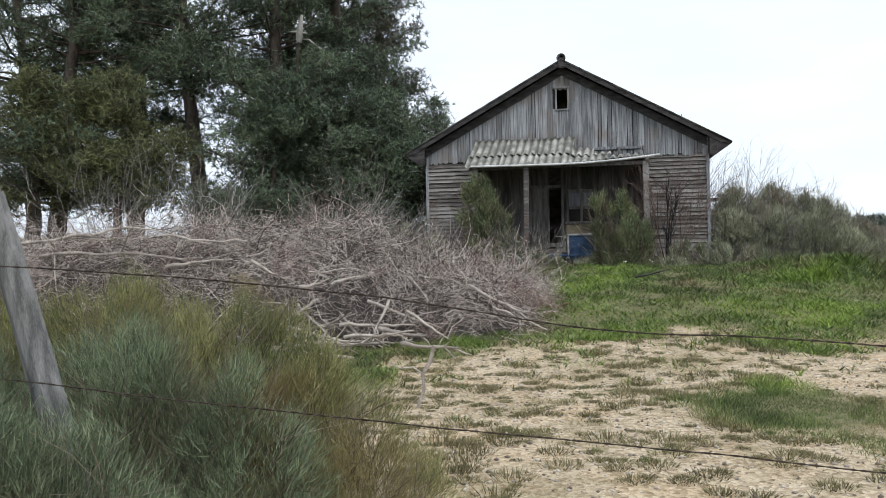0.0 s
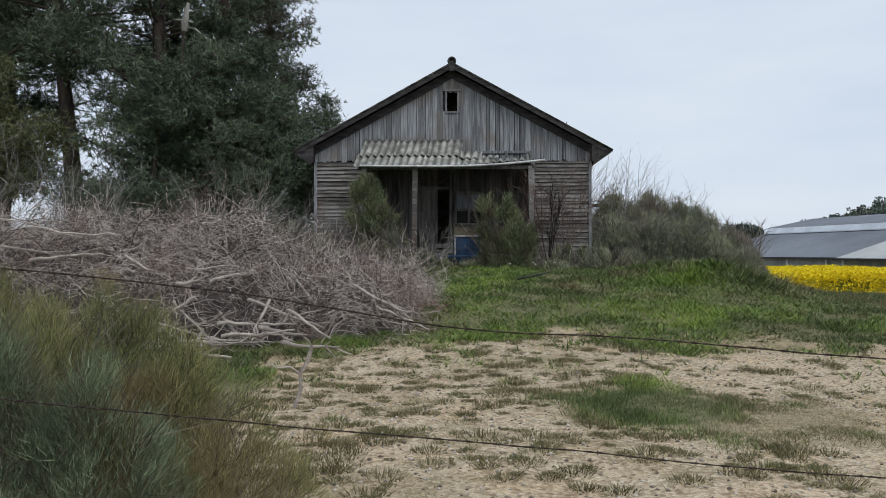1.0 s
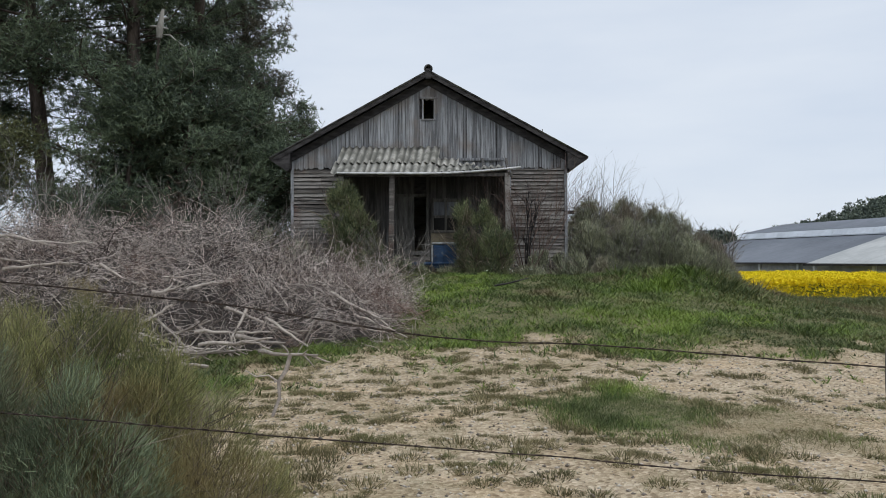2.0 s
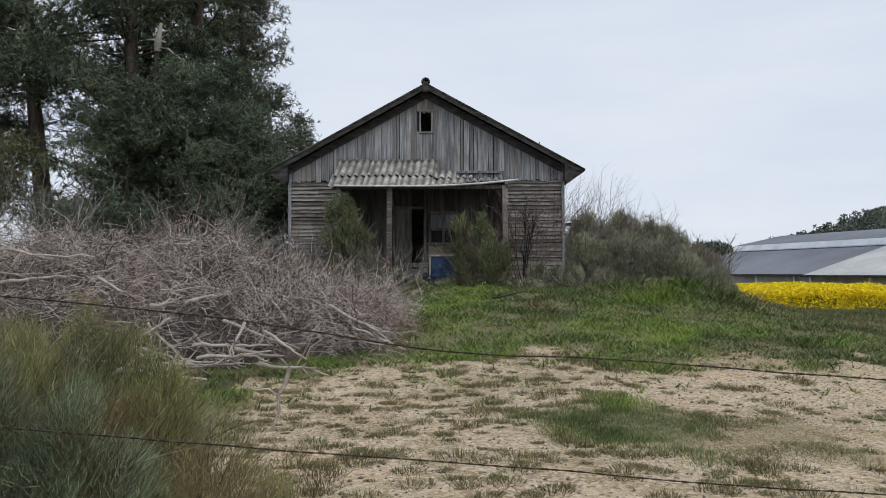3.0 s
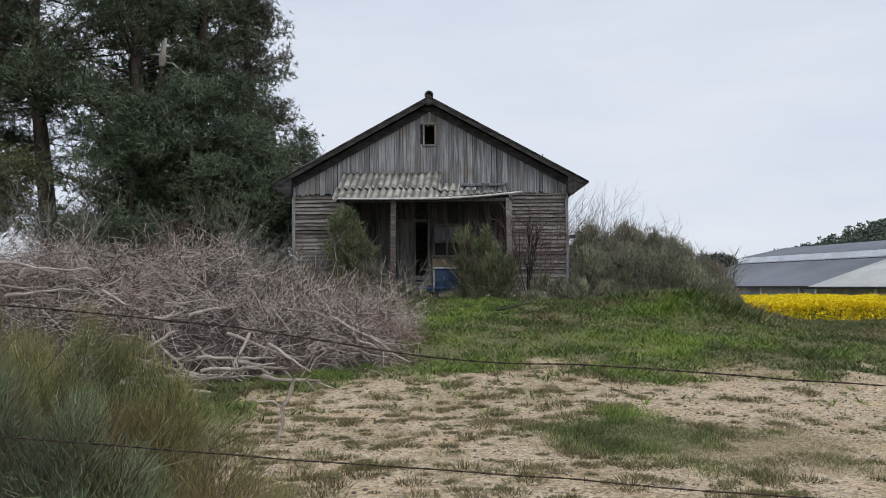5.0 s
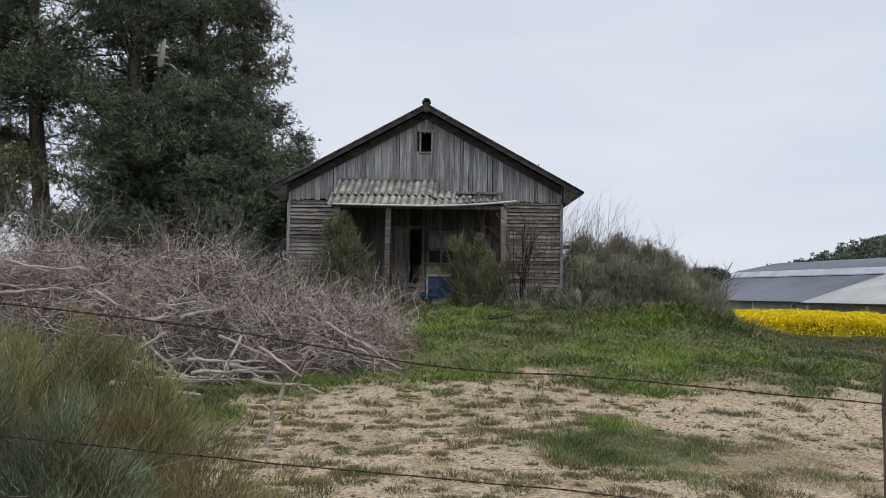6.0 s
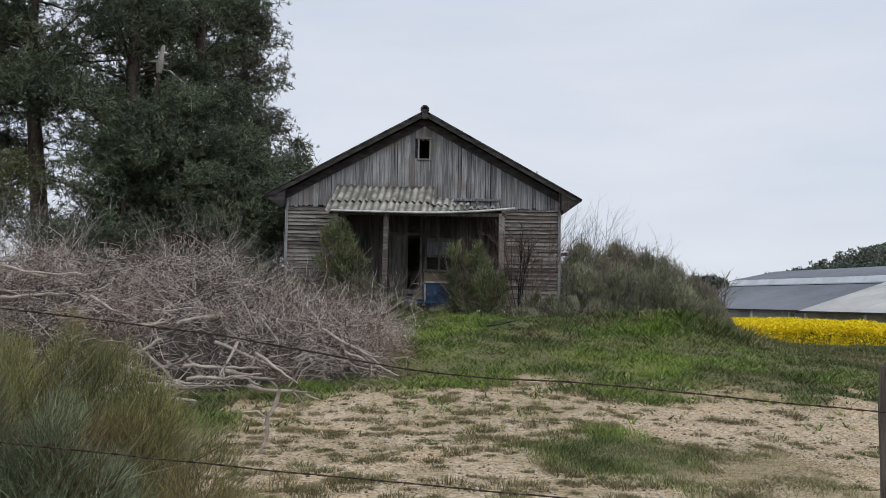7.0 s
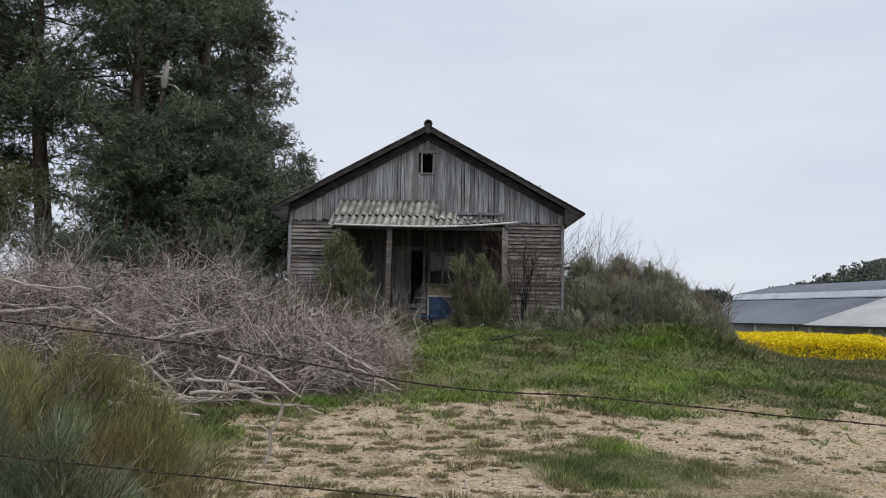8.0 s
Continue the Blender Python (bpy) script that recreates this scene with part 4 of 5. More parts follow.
def pine(x, y, height, radius, crown_from, label, lean=(0, 0), trunk_r=0.22, clumps=2600, size=0.24, mat=M_NEEDLE, top=0.18, width=0.013):
    z0 = float(ground_z(x, y)) - 0.1
    tree = thing("pine_tree", (x, y, z0), label, "tree", group="pines beside the house")
    k = 9
    t = np.linspace(0, 1, k)
    wob = np.cumsum(rng.normal(size=(k, 2)) * 0.11, axis=0)
    line = np.stack([x + lean[0] * t + wob[:, 0], y + lean[1] * t + wob[:, 1], z0 + height * t], -1)
    raw_part("trunk", *tubes(line[None], (trunk_r * (1.25 - 1.15 * t))[None], 8, cap=False), M_BARK, tree, smooth=True)
    n_l = int(28 + 5.0 * (height - crown_from))
    h = crown_from + (height * 0.98 - crown_from) * rng.random(n_l) ** 0.9
    f = (h - crown_from) / (height - crown_from)
    reach = radius * np.clip((1 - f) ** 0.6 * (0.5 + 0.75 * rng.random(n_l)) * (0.75 + 0.5 * np.minimum(1, f * 4)) + top * 0.5, 0.25, None)
    az = rng.uniform(0, 2 * np.pi, n_l)
    start = np.stack([np.interp(h, t * height, line[:, i]) for i in range(3)], -1)
    d = np.stack([np.cos(az), np.sin(az), 0.02 + 0.45 * f], -1)
    limbs = bent(start, d, reach * 1.05, 6, 0.13, -0.02)
    rr = (0.012 + 0.012 * reach)[:, None] * np.linspace(1, 0.15, 6)[None]
    # side shoots, spread flat along the limb, carry the needle pads
    n_s = n_l * 9
    pick = rng.integers(0, n_l, n_s)
    pos = (1 - rng.random(n_s) ** 1.2 * 0.82) * 5
    i0 = np.minimum(pos.astype(int), 4)
    fr = (pos - i0)[:, None]
    ss = limbs[pick, i0] * (1 - fr) + limbs[pick, i0 + 1] * fr
    sd = d[pick] + rng.normal(size=(n_s, 3)) * np.array([0.9, 0.9, 0.6])
    shoots = bent(ss, sd, 0.2 * reach[pick] + 0.28, 4, 0.2, -0.07)
    raw_part("branchwork", *merge(tubes(limbs, rr, 4), ribbons(shoots, np.full((n_s, 4), 0.012))), M_BARK, tree)
    n_c = int(clumps * PINE_FULL)
    j = rng.integers(0, n_s, n_c)
    q = rng.random((n_c, 1)) ** 0.8 * 3
    qi = np.minimum(q.astype(int), 2)[:, 0]
    C = shoots[j, qi] * (1 - (q - qi[:, None])) + shoots[j, qi + 1] * (q - qi[:, None])
    C = C + rng.normal(size=C.shape) * np.array([0.24, 0.24, 0.15])
    raw_part("crown", *needle_clumps(C, size * 0.82, 7, width * 1.35), mat, tree, "dense dark needle clumps with gaps")
    return tree


PINE_FULL = 1.75
DARK = "tall dark green pine tree with dense drooping crown"
pine(-10.8, 29.5, 17, 4.0, 1.4, DARK, clumps=9500, trunk_r=0.36, size=0.26)
pine(-9.4, 32.5, 20, 3.2, 1.2, DARK, clumps=10500, trunk_r=0.30, size=0.26)
pine(-8.5, 35.5, 17.5, 1.5, 4.5, "tall brownish pine tree with a layered ragged crown", clumps=5000, trunk_r=0.24, size=0.26, mat=M_NEEDLE_BROWN)
pine(-11.6, 33.0, 18, 2.5, 2.0, DARK, clumps=4500, trunk_r=0.28, size=0.26)
pine(-5.75, 35.5, 7.1, 1.0, 4.2, "small pine tree showing beside the house roof", clumps=600, trunk_r=0.10)
pine(-8.3, 27.6, 7.6, 2.5, 0.3, "low bushy pine tree in front of taller ones", clumps=4200, trunk_r=0.12)
pine(-6.9, 29.6, 6.4, 1.9, 0.2, "low bushy pine tree close to the house", clumps=3600, trunk_r=0.12)
pine(-5.5, 28.2, 4.3, 1.15, 0.2, "small bushy pine tree close to the house wall", clumps=1500, trunk_r=0.08)
pine(-10.2, 27.0, 6.5, 1.9, 0.3, "low bushy pine tree in front of taller ones", clumps=4200, trunk_r=0.12)
pine(-13.5, 29.5, 18, 3.3, 6.6, "tall pine tree with a bare leaning trunk", lean=(-2.0, 0), clumps=5600, trunk_r=0.30, size=0.25)
pine(-17.9, 31.5, 19, 2.9, 2.6, "tall pine tree with a bare lower trunk", lean=(0.4, 0), clumps=6500, trunk_r=0.26, size=0.25)
pine(-14.5, 25.0, 6.4, 1.9, 2.4, "young yellow-green pine tree beside the dark ones", clumps=3000, trunk_r=0.14, mat=M_NEEDLE_LIGHT)
pine(-18.2, 26.0, 6.6, 2.5, 2.2, "young yellow-green pine tree beside the dark ones", clumps=3000, trunk_r=0.15, mat=M_NEEDLE_LIGHT)
pine(-19.0, 28.0, 17, 4.0, 2.4, DARK, lean=(1.1, 0), clumps=7800, trunk_r=0.30, size=0.25)
pine(-22.5, 31.0, 18, 4.4, 2.4, DARK, lean=(-0.7, 0), clumps=6800, trunk_r=0.28, size=0.26)
pine(-21.5, 38.0, 17, 4.0, 4.4, "tall pine tree further back in the grove", clumps=3400, trunk_r=0.25, size=0.26)
pine(-11.6, 39.0, 17, 3.6, 3.0, "tall pine tree further back in the grove", clumps=3400, trunk_r=0.25, size=0.26)

# dead snag with broken stubs
SX, SY = -8.95, 27.3
snag_z = float(ground_z(SX, SY))
snag = thing("dead_tree", (SX, SY, snag_z), "bleached broken dead tree among the pines", "tree")
t = np.linspace(0, 1, 7)
raw_part("trunk", *tubes(np.stack([SX - 1.7 * (1 - t) ** 1.3, SY + 1.9 * (1 - t) ** 1.3, snag_z - 0.1 + 8.05 * t], -1)[None], (0.07 - 0.02 * t)[None], 8, cap=False), M_BARK, snag, smooth=True)
SZ = snag_z + 7.9
raw_part("broken_top", *tubes(np.array([[[SX, SY, SZ], [SX + 0.02, SY, SZ + 0.3], [SX + 0.06, SY, SZ + 0.6], [SX + 0.12, SY, SZ + 0.95]]]), np.array([[0.09, 0.12, 0.085, 0.05]]), 7), M_SNAG, snag, "bleached bare wood", smooth=True)
STUBS = (((0.0, 0, 0.36), (-0.3, -0.05, 0.38), 0.03), ((0.06, 0, 0.3), (0.3, -0.05, 0.3), 0.03), ((0.07, 0, 0.6), (0.3, 0, 0.7), 0.022))
for st, en, r in STUBS:
    A, B = np.array(st) + (SX, SY, SZ), np.array(en) + (SX, SY, SZ)
    raw_part("dead_branch", *tubes(np.array([[A, (A + B) / 2 + (0, 0, 0.02), B]]), 1.5 * r * np.array([[1, 0.8, 0.5]]), 4), M_SNAG, snag)
long_b = np.array([(0.03, 0, 0.12), (0.38, -0.05, 0.08), (0.60, -0.1, -0.12), (0.88, -0.15, -0.33), (0.98, -0.2, -0.62), (1.2, -0.25, -0.95), (1.22, -0.3, -1.35)]) + (SX, SY, SZ)
raw_part("dead_branch", *tubes(long_b[None], np.linspace(0.032, 0.01, 7)[None], 5), M_SNAG, snag)


# ---- shrubs ----
def broom(name_label, spots, mat, dry_share=0.25, sprigs=500, per=24, length=(0.45, 0.8), width=0.0018, fan=0.28, up=0.75, lobe=0.22, category="shrub",
          name="broom_bush", dry_mat=M_BROOM_DRY, group=""):
    """A broom bush: brushes of fine upright stems over a thicket of woody twigs. spots: (x, y, radius x, radius y, top z)."""
    cx0, cy0 = spots[0][0], spots[0][1]
    bush = thing(name, (cx0, cy0, float(ground_z(cx0, cy0))), name_label, category, group)
    area = np.array([s[2] * s[3] * max(0.3, s[4] - float(ground_z(s[0], s[1]))) ** 0.5 for s in spots])
    n_lobe = max(8, min(210, sprigs // 32))
    who = rng.choice(len(spots), n_lobe, p=area / area.sum())
    sp = np.array(spots)[who]
    r, a = np.sqrt(rng.random(n_lobe)), rng.uniform(0, 2 * np.pi, n_lobe)
    ox, oy = r * np.cos(a), r * np.sin(a)
    lx, ly = sp[:, 0] + ox * sp[:, 2], sp[:, 1] + oy * sp[:, 3]
    lg = ground_z(lx, ly)
    lcap = (sp[:, 4] - lg) * (1 - 0.72 * r ** 2.4) * (0.94 + 0.11 * rng.random(n_lobe))
    lrad = lobe * rng.uniform(0.7, 1.3, n_lobe)
    pick = rng.integers(0, n_lobe, sprigs)
    q, b2 = np.sqrt(rng.random(sprigs)), rng.uniform(0, 2 * np.pi, sprigs)
    x, y = lx[pick] + lrad[pick] * q * np.cos(b2), ly[pick] + lrad[pick] * q * np.sin(b2)
    gz = ground_z(x, y)
    top_z = lcap[pick] - lrad[pick] * 1.4 * q ** 2
    deep = np.where(rng.random(sprigs) < 0.62, 0.1 * rng.random(sprigs), 0.9 * rng.random(sprigs))
    tip_z = gz + np.maximum(top_z * (1 - deep), 0.05)
    L = rng.uniform(*length, sprigs)
    d = np.stack([ox[pick] * 0.35 + 0.55 * q * np.cos(b2), oy[pick] * 0.35 + 0.55 * q * np.sin(b2), np.full(sprigs, up)], -1) + rng.normal(size=(sprigs, 3)) * 0.15
    d /= np.linalg.norm(d, axis=1, keepdims=True)
    root = np.stack([x, y, tip_z], -1) - d * L[:, None]
    root[:, 2] = np.maximum(root[:, 2], gz + 0.02)
    R0 = np.repeat(root, per, 0) + rng.normal(size=(sprigs * per, 3)) * 0.035
    D = np.repeat(d, per, 0) + rng.normal(size=(sprigs * per, 3)) * fan
    LL = np.repeat(L, per) * rng.uniform(0.45, 1.05, sprigs * per)
    P = bent(R0, D, LL, 2, 0.09, -0.03)
    P[..., 2] = np.maximum(P[..., 2], ground_z(P[..., 0], P[..., 1]) + 0.01)
    raw_part("foliage", *spikes(P, width * 1.5 * rng.uniform(0.7, 1.4, len(P))), mat, bush)
    n_t = max(40, int(sprigs * dry_share * 4))
    who = rng.choice(len(spots), n_t, p=area / area.sum())
    sp = np.array(spots)[who]
    r, a = np.sqrt(rng.random(n_t)), rng.uniform(0, 2 * np.pi, n_t)
    st = np.stack([sp[:, 0] + 0.8 * r * np.cos(a) * sp[:, 2], sp[:, 1] + 0.8 * r * np.sin(a) * sp[:, 3], np.zeros(n_t)], -1)
    g2 = ground_z(st[:, 0], st[:, 1])
    hh = (sp[:, 4] - g2) * (1 - 0.7 * r ** 2.4)
    st[:, 2] = g2 + hh * rng.random(n_t) * 0.7
    dd = np.stack([np.cos(a) * 0.6, np.sin(a) * 0.6, np.full(n_t, 0.8)], -1) + rng.normal(size=(n_t, 3)) * 0.35
    Pt = bent(st, dd, hh * rng.uniform(0.2, 0.5, n_t), 3, 0.17)
    raw_part("underwood", *tubes(Pt, np.outer(rng.uniform(0.8, 1.8, n_t) * width * 1.6, [1, 0.7, 0.35]), 3, cap=False), dry_mat, bush)
    return bush


def bare_shrub(label, x, y, base_r, height, stems, mat, thick=0.02, name="bare_shrub", spread=0.35):
    """Many-stemmed leafless shrub: stems that fork twice into fine twigs."""
    z = float(ground_z(x, y))
    sh = thing(name, (x, y, z), label, "shrub")
    a = rng.uniform(0, 2 * np.pi, stems)
    st = np.stack([x + base_r * 0.6 * np.cos(a) * rng.random(stems), y + base_r * 0.6 * np.sin(a) * rng.random(stems), np.full(stems, z - 0.05)], -1)
    d = np.stack([np.cos(a) * spread, np.sin(a) * spread, np.ones(stems)], -1) + rng.normal(size=(stems, 3)) * 0.12
    L = height * rng.uniform(0.6, 0.95, stems)
    P1 = bent(st, d, L, 6, 0.09)
    sets = [tubes(P1, thick * np.linspace(1, 0.35, 6)[None] * rng.uniform(0.7, 1.2, (stems, 1)), 4)]
    prev, ln, th = P1, L, thick
    for level, (cnt, share) in enumerate(((7, 0.42), (6, 0.45))):
        n = len(prev) * cnt
        who = np.repeat(np.arange(len(prev)), cnt)
        kk = prev.shape[1] - 1
        pos = rng.uniform(0.35, 1.0, n) * kk
        i0 = np.minimum(pos.astype(int), kk - 1)
        fr = (pos - i0)[:, None]
        s2 = prev[who, i0] * (1 - fr) + prev[who, i0 + 1] * fr
        d2 = prev[who, -1] - prev[who, 0]
        d2 = d2 / np.linalg.norm(d2, axis=1, keepdims=True) + rng.normal(size=(n, 3)) * 0.38
        ln = ln[who] * share * rng.uniform(0.6, 1.2, n)
        th = th * 0.5
        prev = bent(s2, d2, ln, 4, 0.12, -0.03)
        sets.append(ribbons(prev, np.outer(np.full(n, th * 1.1), [1, 0.8, 0.6, 0.35])))
    raw_part("foliage", *sets[0], mat, sh)
    raw_part("brushwood", *merge(*sets[1:]), mat, sh)
    return sh


# beside and in front of the house
broom("dark green broom bush against the porch corner", [(-2.3, 22.9, 0.68, 0.5, 3.95), (-1.8, 22.6, 0.65, 0.5, 3.0), (-1.5, 22.5, 0.45, 0.4, 2.3), (-2.4, 22.5, 0.5, 0.4, 2.2)], M_BROOM, sprigs=2100, per=13, width=0.005,
      length=(0.12, 0.32), fan=0.38, dry_share=0.06)
broom("dark green broom bush growing in front of the porch", [(1.5, 22.8, 0.62, 0.5, 3.3), (0.95, 22.8, 0.3, 0.3, 3.7), (1.85, 22.5, 0.62, 0.5, 2.7), (1.35, 22.5, 0.45, 0.4, 2.3)], M_BROOM, sprigs=1500, per=13, width=0.005,
      length=(0.12, 0.32), fan=0.38, dry_share=0.08)
bare_shrub("reddish leafless shrub in front of the plank wall", 2.75, 23.3, 0.5, 2.9, 24, M_REDTWIG, 0.013)
bare_shrub("thin bare shrub at the plank wall", -3.3, 23.2, 0.6, 1.6, 12, M_GREYTWIG, 0.012)
broom("low brownish weeds along the house wall", [(3.4, 23.3, 1.0, 0.5, 1.95), (2.6, 22.8, 0.6, 0.5, 1.55), (4.4, 23.0, 0.8, 0.6, 1.9)], M_HEDGE, sprigs=600, per=12, width=0.006, name="weed_clump", length=(0.12, 0.35), dry_share=0.05)
broom("low weeds under the porch deck", [(-0.3, 23.0, 0.7, 0.4, 1.6), (0.8, 22.9, 0.8, 0.3, 1.35), (-0.9, 22.6, 0.5, 0.4, 1.9)], M_HEDGE, sprigs=350, per=12, width=0.006, name="weed_clump", length=(0.12, 0.35), dry_share=0.05)

broom("brownish scrub growing against the plank wall", [(-3.5, 22.6, 0.8, 0.6, 2.35), (-4.5, 23.0, 0.8, 0.6, 2.7), (-2.9, 22.3, 0.5, 0.5, 1.8)], M_HEDGE, sprigs=700, per=12, width=0.006, length=(0.12, 0.36), dry_share=0.3, name="scrub_bush")
broom("low dark weeds in front of the blue chest", [(0.35, 22.7, 0.7, 0.3, 1.48), (-0.5, 22.5, 0.5, 0.3, 1.65)], M_BROOM, sprigs=260, per=12, width=0.006, length=(0.1, 0.25), dry_share=0.05, name="weed_clump")
bare_shrub("leafless grey shrub behind the brush pile", -8.6, 19.5, 0.8, 3.0, 14, M_GREYTWIG, 0.012)
bare_shrub("leafless grey shrub behind the brush pile", -11.5, 20.0, 0.8, 3.3, 16, M_GREYTWIG, 0.012)
bare_shrub("leafless grey shrub behind the brush pile", -5.3, 19.6, 0.7, 2.5, 12, M_GREYTWIG, 0.012)

bare_shrub("pale grey leafless shrub standing up out of the brush pile", -3.75, 16.3, 0.7, 2.1, 26, M_GREYTWIG, 0.010, spread=0.4)
bare_shrub("grey leafless twigs at the edge of the porch deck", -0.9, 22.2, 0.7, 1.25, 22, M_GREYTWIG, 0.009, spread=0.7)
bare_shrub("thin dark bare sapling against the plank wall", 2.75, 23.6, 0.15, 2.3, 3, M_DARKWOOD, 0.03, spread=0.3)
# hedge of broom running away from the house
HEDGE = [[(5.1, 26.0, 0.95, 1.0, 3.7), (4.75, 24.9, 0.7, 0.7, 3.0)], [(6.15, 26.2, 1.0, 1.0, 3.7), (5.8, 24.9, 0.95, 0.7, 3.0)],
         [(7.15, 26.2, 0.95, 1.0, 3.45), (6.9, 25.0, 0.95, 0.8, 2.8)], [(8.05, 26.0, 0.85, 0.9, 3.0), (7.8, 24.9, 0.85, 0.7, 2.4)], [(8.7, 25.7, 0.7, 0.8, 2.4), (8.6, 24.9, 0.65, 0.6, 1.9)]]
for spots in HEDGE:
    broom("dense dark broom bush in the hedge beside the house", spots, M_HEDGE, sprigs=2600, per=12, width=0.0042, length=(0.10, 0.27), fan=0.36, group="hedge bushes", dry_share=0.09, dry_mat=M_GREYTWIG, lobe=0.42, name="hedge_bush")
for x, y, h in ((4.85, 26.6, 2.9), (5.25, 26.6, 3.05), (5.9, 27.0, 2.55), (6.5, 26.8, 2.45), (7.0, 26.8, 2.3), (7.5, 26.8, 2.05), (8.1, 26.6, 1.75)):
    bare_shrub("grey leafless shrub rising above the hedge", x, y, 0.5, h, 22, M_GREYTWIG, 0.010, spread=0.3)

# lone dark tree by the barn, and the wooded hill
def blob_tree(x, y, h, r, n, mat, label, base=None):
    z = float(ground_z(x, y)) if base is None else base
    tr = thing("round_tree", (x, y, z), label, "tree")
    raw_part("trunk", *tubes(np.array([[[x, y, z - 0.2], [x, y, z + h * 0.3], [x + 0.1, y, z + h * 0.7]]]), np.array([[0.25, 0.2, 0.08]]), 6, cap=False), M_BARK, tr)
    c = rng.normal(size=(26, 3)) * np.array([r * 0.42, r * 0.42, h * 0.19]) + np.array([x, y, z + h * 0.55])
    C = c[rng.integers(0, 26, n)] + rng.normal(size=(n, 3)) * r * 0.22
    raw_part("crown", *needle_clumps(C, 0.7, 10, 0.09), mat, tr)
    return tr


blob_tree(38.6, 113, 6.7, 2.3, 1700, M_FARTREE_HAZED, "dark round tree beyond the barn", -1.0)
bare_shrub("small leafless tree in front of the barn", 20.5, 59.8, 0.5, 4.2, 9, M_GREYTWIG, 0.05, name="bare_tree")
hn = 1400
hx, hy = 157 + 263 * rng.random(hn) ** 1.2, rng.uniform(320, 390, hn)
hz = ground_z(hx, hy)
hh = rng.uniform(7, 11, hn) * np.clip((hx - 152) / 35, 0.45, 1.0)
per = 17
u = rng.random((hn, per))
ang = rng.uniform(0, 2 * np.pi, (hn, per))
rad = (0.5 + 2.6 * np.sqrt(1 - u) * np.minimum(1, u * 5 + 0.3))
Ch = np.stack([hx[:, None] + rad * np.cos(ang), hy[:, None] + rad * np.sin(ang), hz[:, None] + hh[:, None] * (0.1 + 0.9 * u)], -1).reshape(-1, 3)
tagged(new("hill_wood", raw_mesh("hill_wood", *needle_clumps(Ch, 1.5, 4, 0.42), M_FARTREE_HAZED)), "conifer wood on the far hill, paled by haze put into its colour", "wood", kind="stuff")

# ---- brush pile ----
def pile_h(x, y):
    """Height of the heap over the ground."""
    x, y = np.asarray(x, float), np.asarray(y, float)
    crest = 15.6 + 0.05 * (x + 4)
    half = 3.0
    ridge = np.interp(x, [-17, -14, -7.6, -5.5, -4.3, -3.7, -3.1, -2.7, -1.7, -0.8, -0.1, 0.4],
                      [0, 1.35, 1.62, 1.42, 1.5, 1.6, 1.18, 1.0, 0.86, 0.50, 0.12, 0])
    across = np.clip(1 - (np.abs(y - crest) / half) ** 2, 0, 1) ** 0.8
    return ridge * across * (1 + 0.16 * lumps(x, y, 1.1, 31) + 0.08 * lumps(x, y, 0.4, 32))


pile = thing("brush_pile", (-6, 15.5, 0.2), "long heap of cut grey-brown branches and twigs", "brush pile", kind="stuff")
# core sheet fills the heap; its dark colour stands for shade between twigs
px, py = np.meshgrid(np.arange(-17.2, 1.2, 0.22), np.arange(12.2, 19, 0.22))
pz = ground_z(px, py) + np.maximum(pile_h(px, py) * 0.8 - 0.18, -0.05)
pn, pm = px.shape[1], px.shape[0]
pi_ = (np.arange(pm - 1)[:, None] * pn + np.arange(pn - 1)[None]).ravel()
raw_part("heap_core", np.stack([px, py, pz], -1).reshape(-1, 3), np.stack([pi_, pi_ + 1, pi_ + pn + 1, pi_ + pn], -1), M_LITTER_SHADED, pile, "packed twig litter, coloured dark for the shade between the twigs")


def heap_points(n, deep=0.35):
    x, y = rng.uniform(-16.5, 0.7, n * 3), rng.uniform(12.4, 18.4, n * 3)
    h = pile_h(x, y)
    m = h > 0.12
    x, y, h = x[m][:n], y[m][:n], h[m][:n]
    return np.stack([x, y, ground_z(x, y) + h * (1 - deep * rng.random(len(x)) ** 1.6)], -1)


def heap_twigs(n, lo, hi, r0, r1, up, wob, k=4, sides=3):
    st = heap_points(n)
    m = len(st)
    d = rng.normal(size=(m, 3)) * np.array([1, 0.8, 0.45]) + np.array([0.15, -0.12, up])
    L = rng.uniform(lo, hi, m)
    d /= np.linalg.norm(d, axis=1, keepdims=True)
    P = bent(st - d * L[:, None] * 0.4, d, L, k, wob)
    P[..., 2] = np.maximum(P[..., 2], ground_z(P[..., 0], P[..., 1]) + 0.01)
    return P, tubes(P, np.outer(rng.uniform(r0, r1, m), np.linspace(1, 0.35, k)), sides, cap=False)


Pa, Ta = heap_twigs(7000, 0.4, 1.25, 0.0032, 0.0065, 0.10, 0.36, k=5)
# forks off the longer twigs, and fine crooked twigs off the forks
nf = 34000
who = rng.integers(0, len(Pa), nf)
pos = rng.integers(1, 5, nf)
fd = (Pa[who, -1] - Pa[who, 0])
fd = fd / np.linalg.norm(fd, axis=1, keepdims=True) + rng.normal(size=(nf, 3)) * 0.7
Pf = bent(Pa[who, pos], fd, rng.uniform(0.12, 0.5, nf), 4, 0.32)
Tf = ribbons(Pf, np.outer(rng.uniform(0.0028, 0.0052, nf), [1, 0.8, 0.6, 0.35]))
who = rng.integers(0, nf, 22000)
gd = Pf[who, -1] - Pf[who, 0]
gd = gd / np.linalg.norm(gd, axis=1, keepdims=True) + rng.normal(size=(22000, 3)) * 0.8
Pg = bent(Pf[who, 2], gd, rng.uniform(0.08, 0.28, 22000), 3, 0.35)
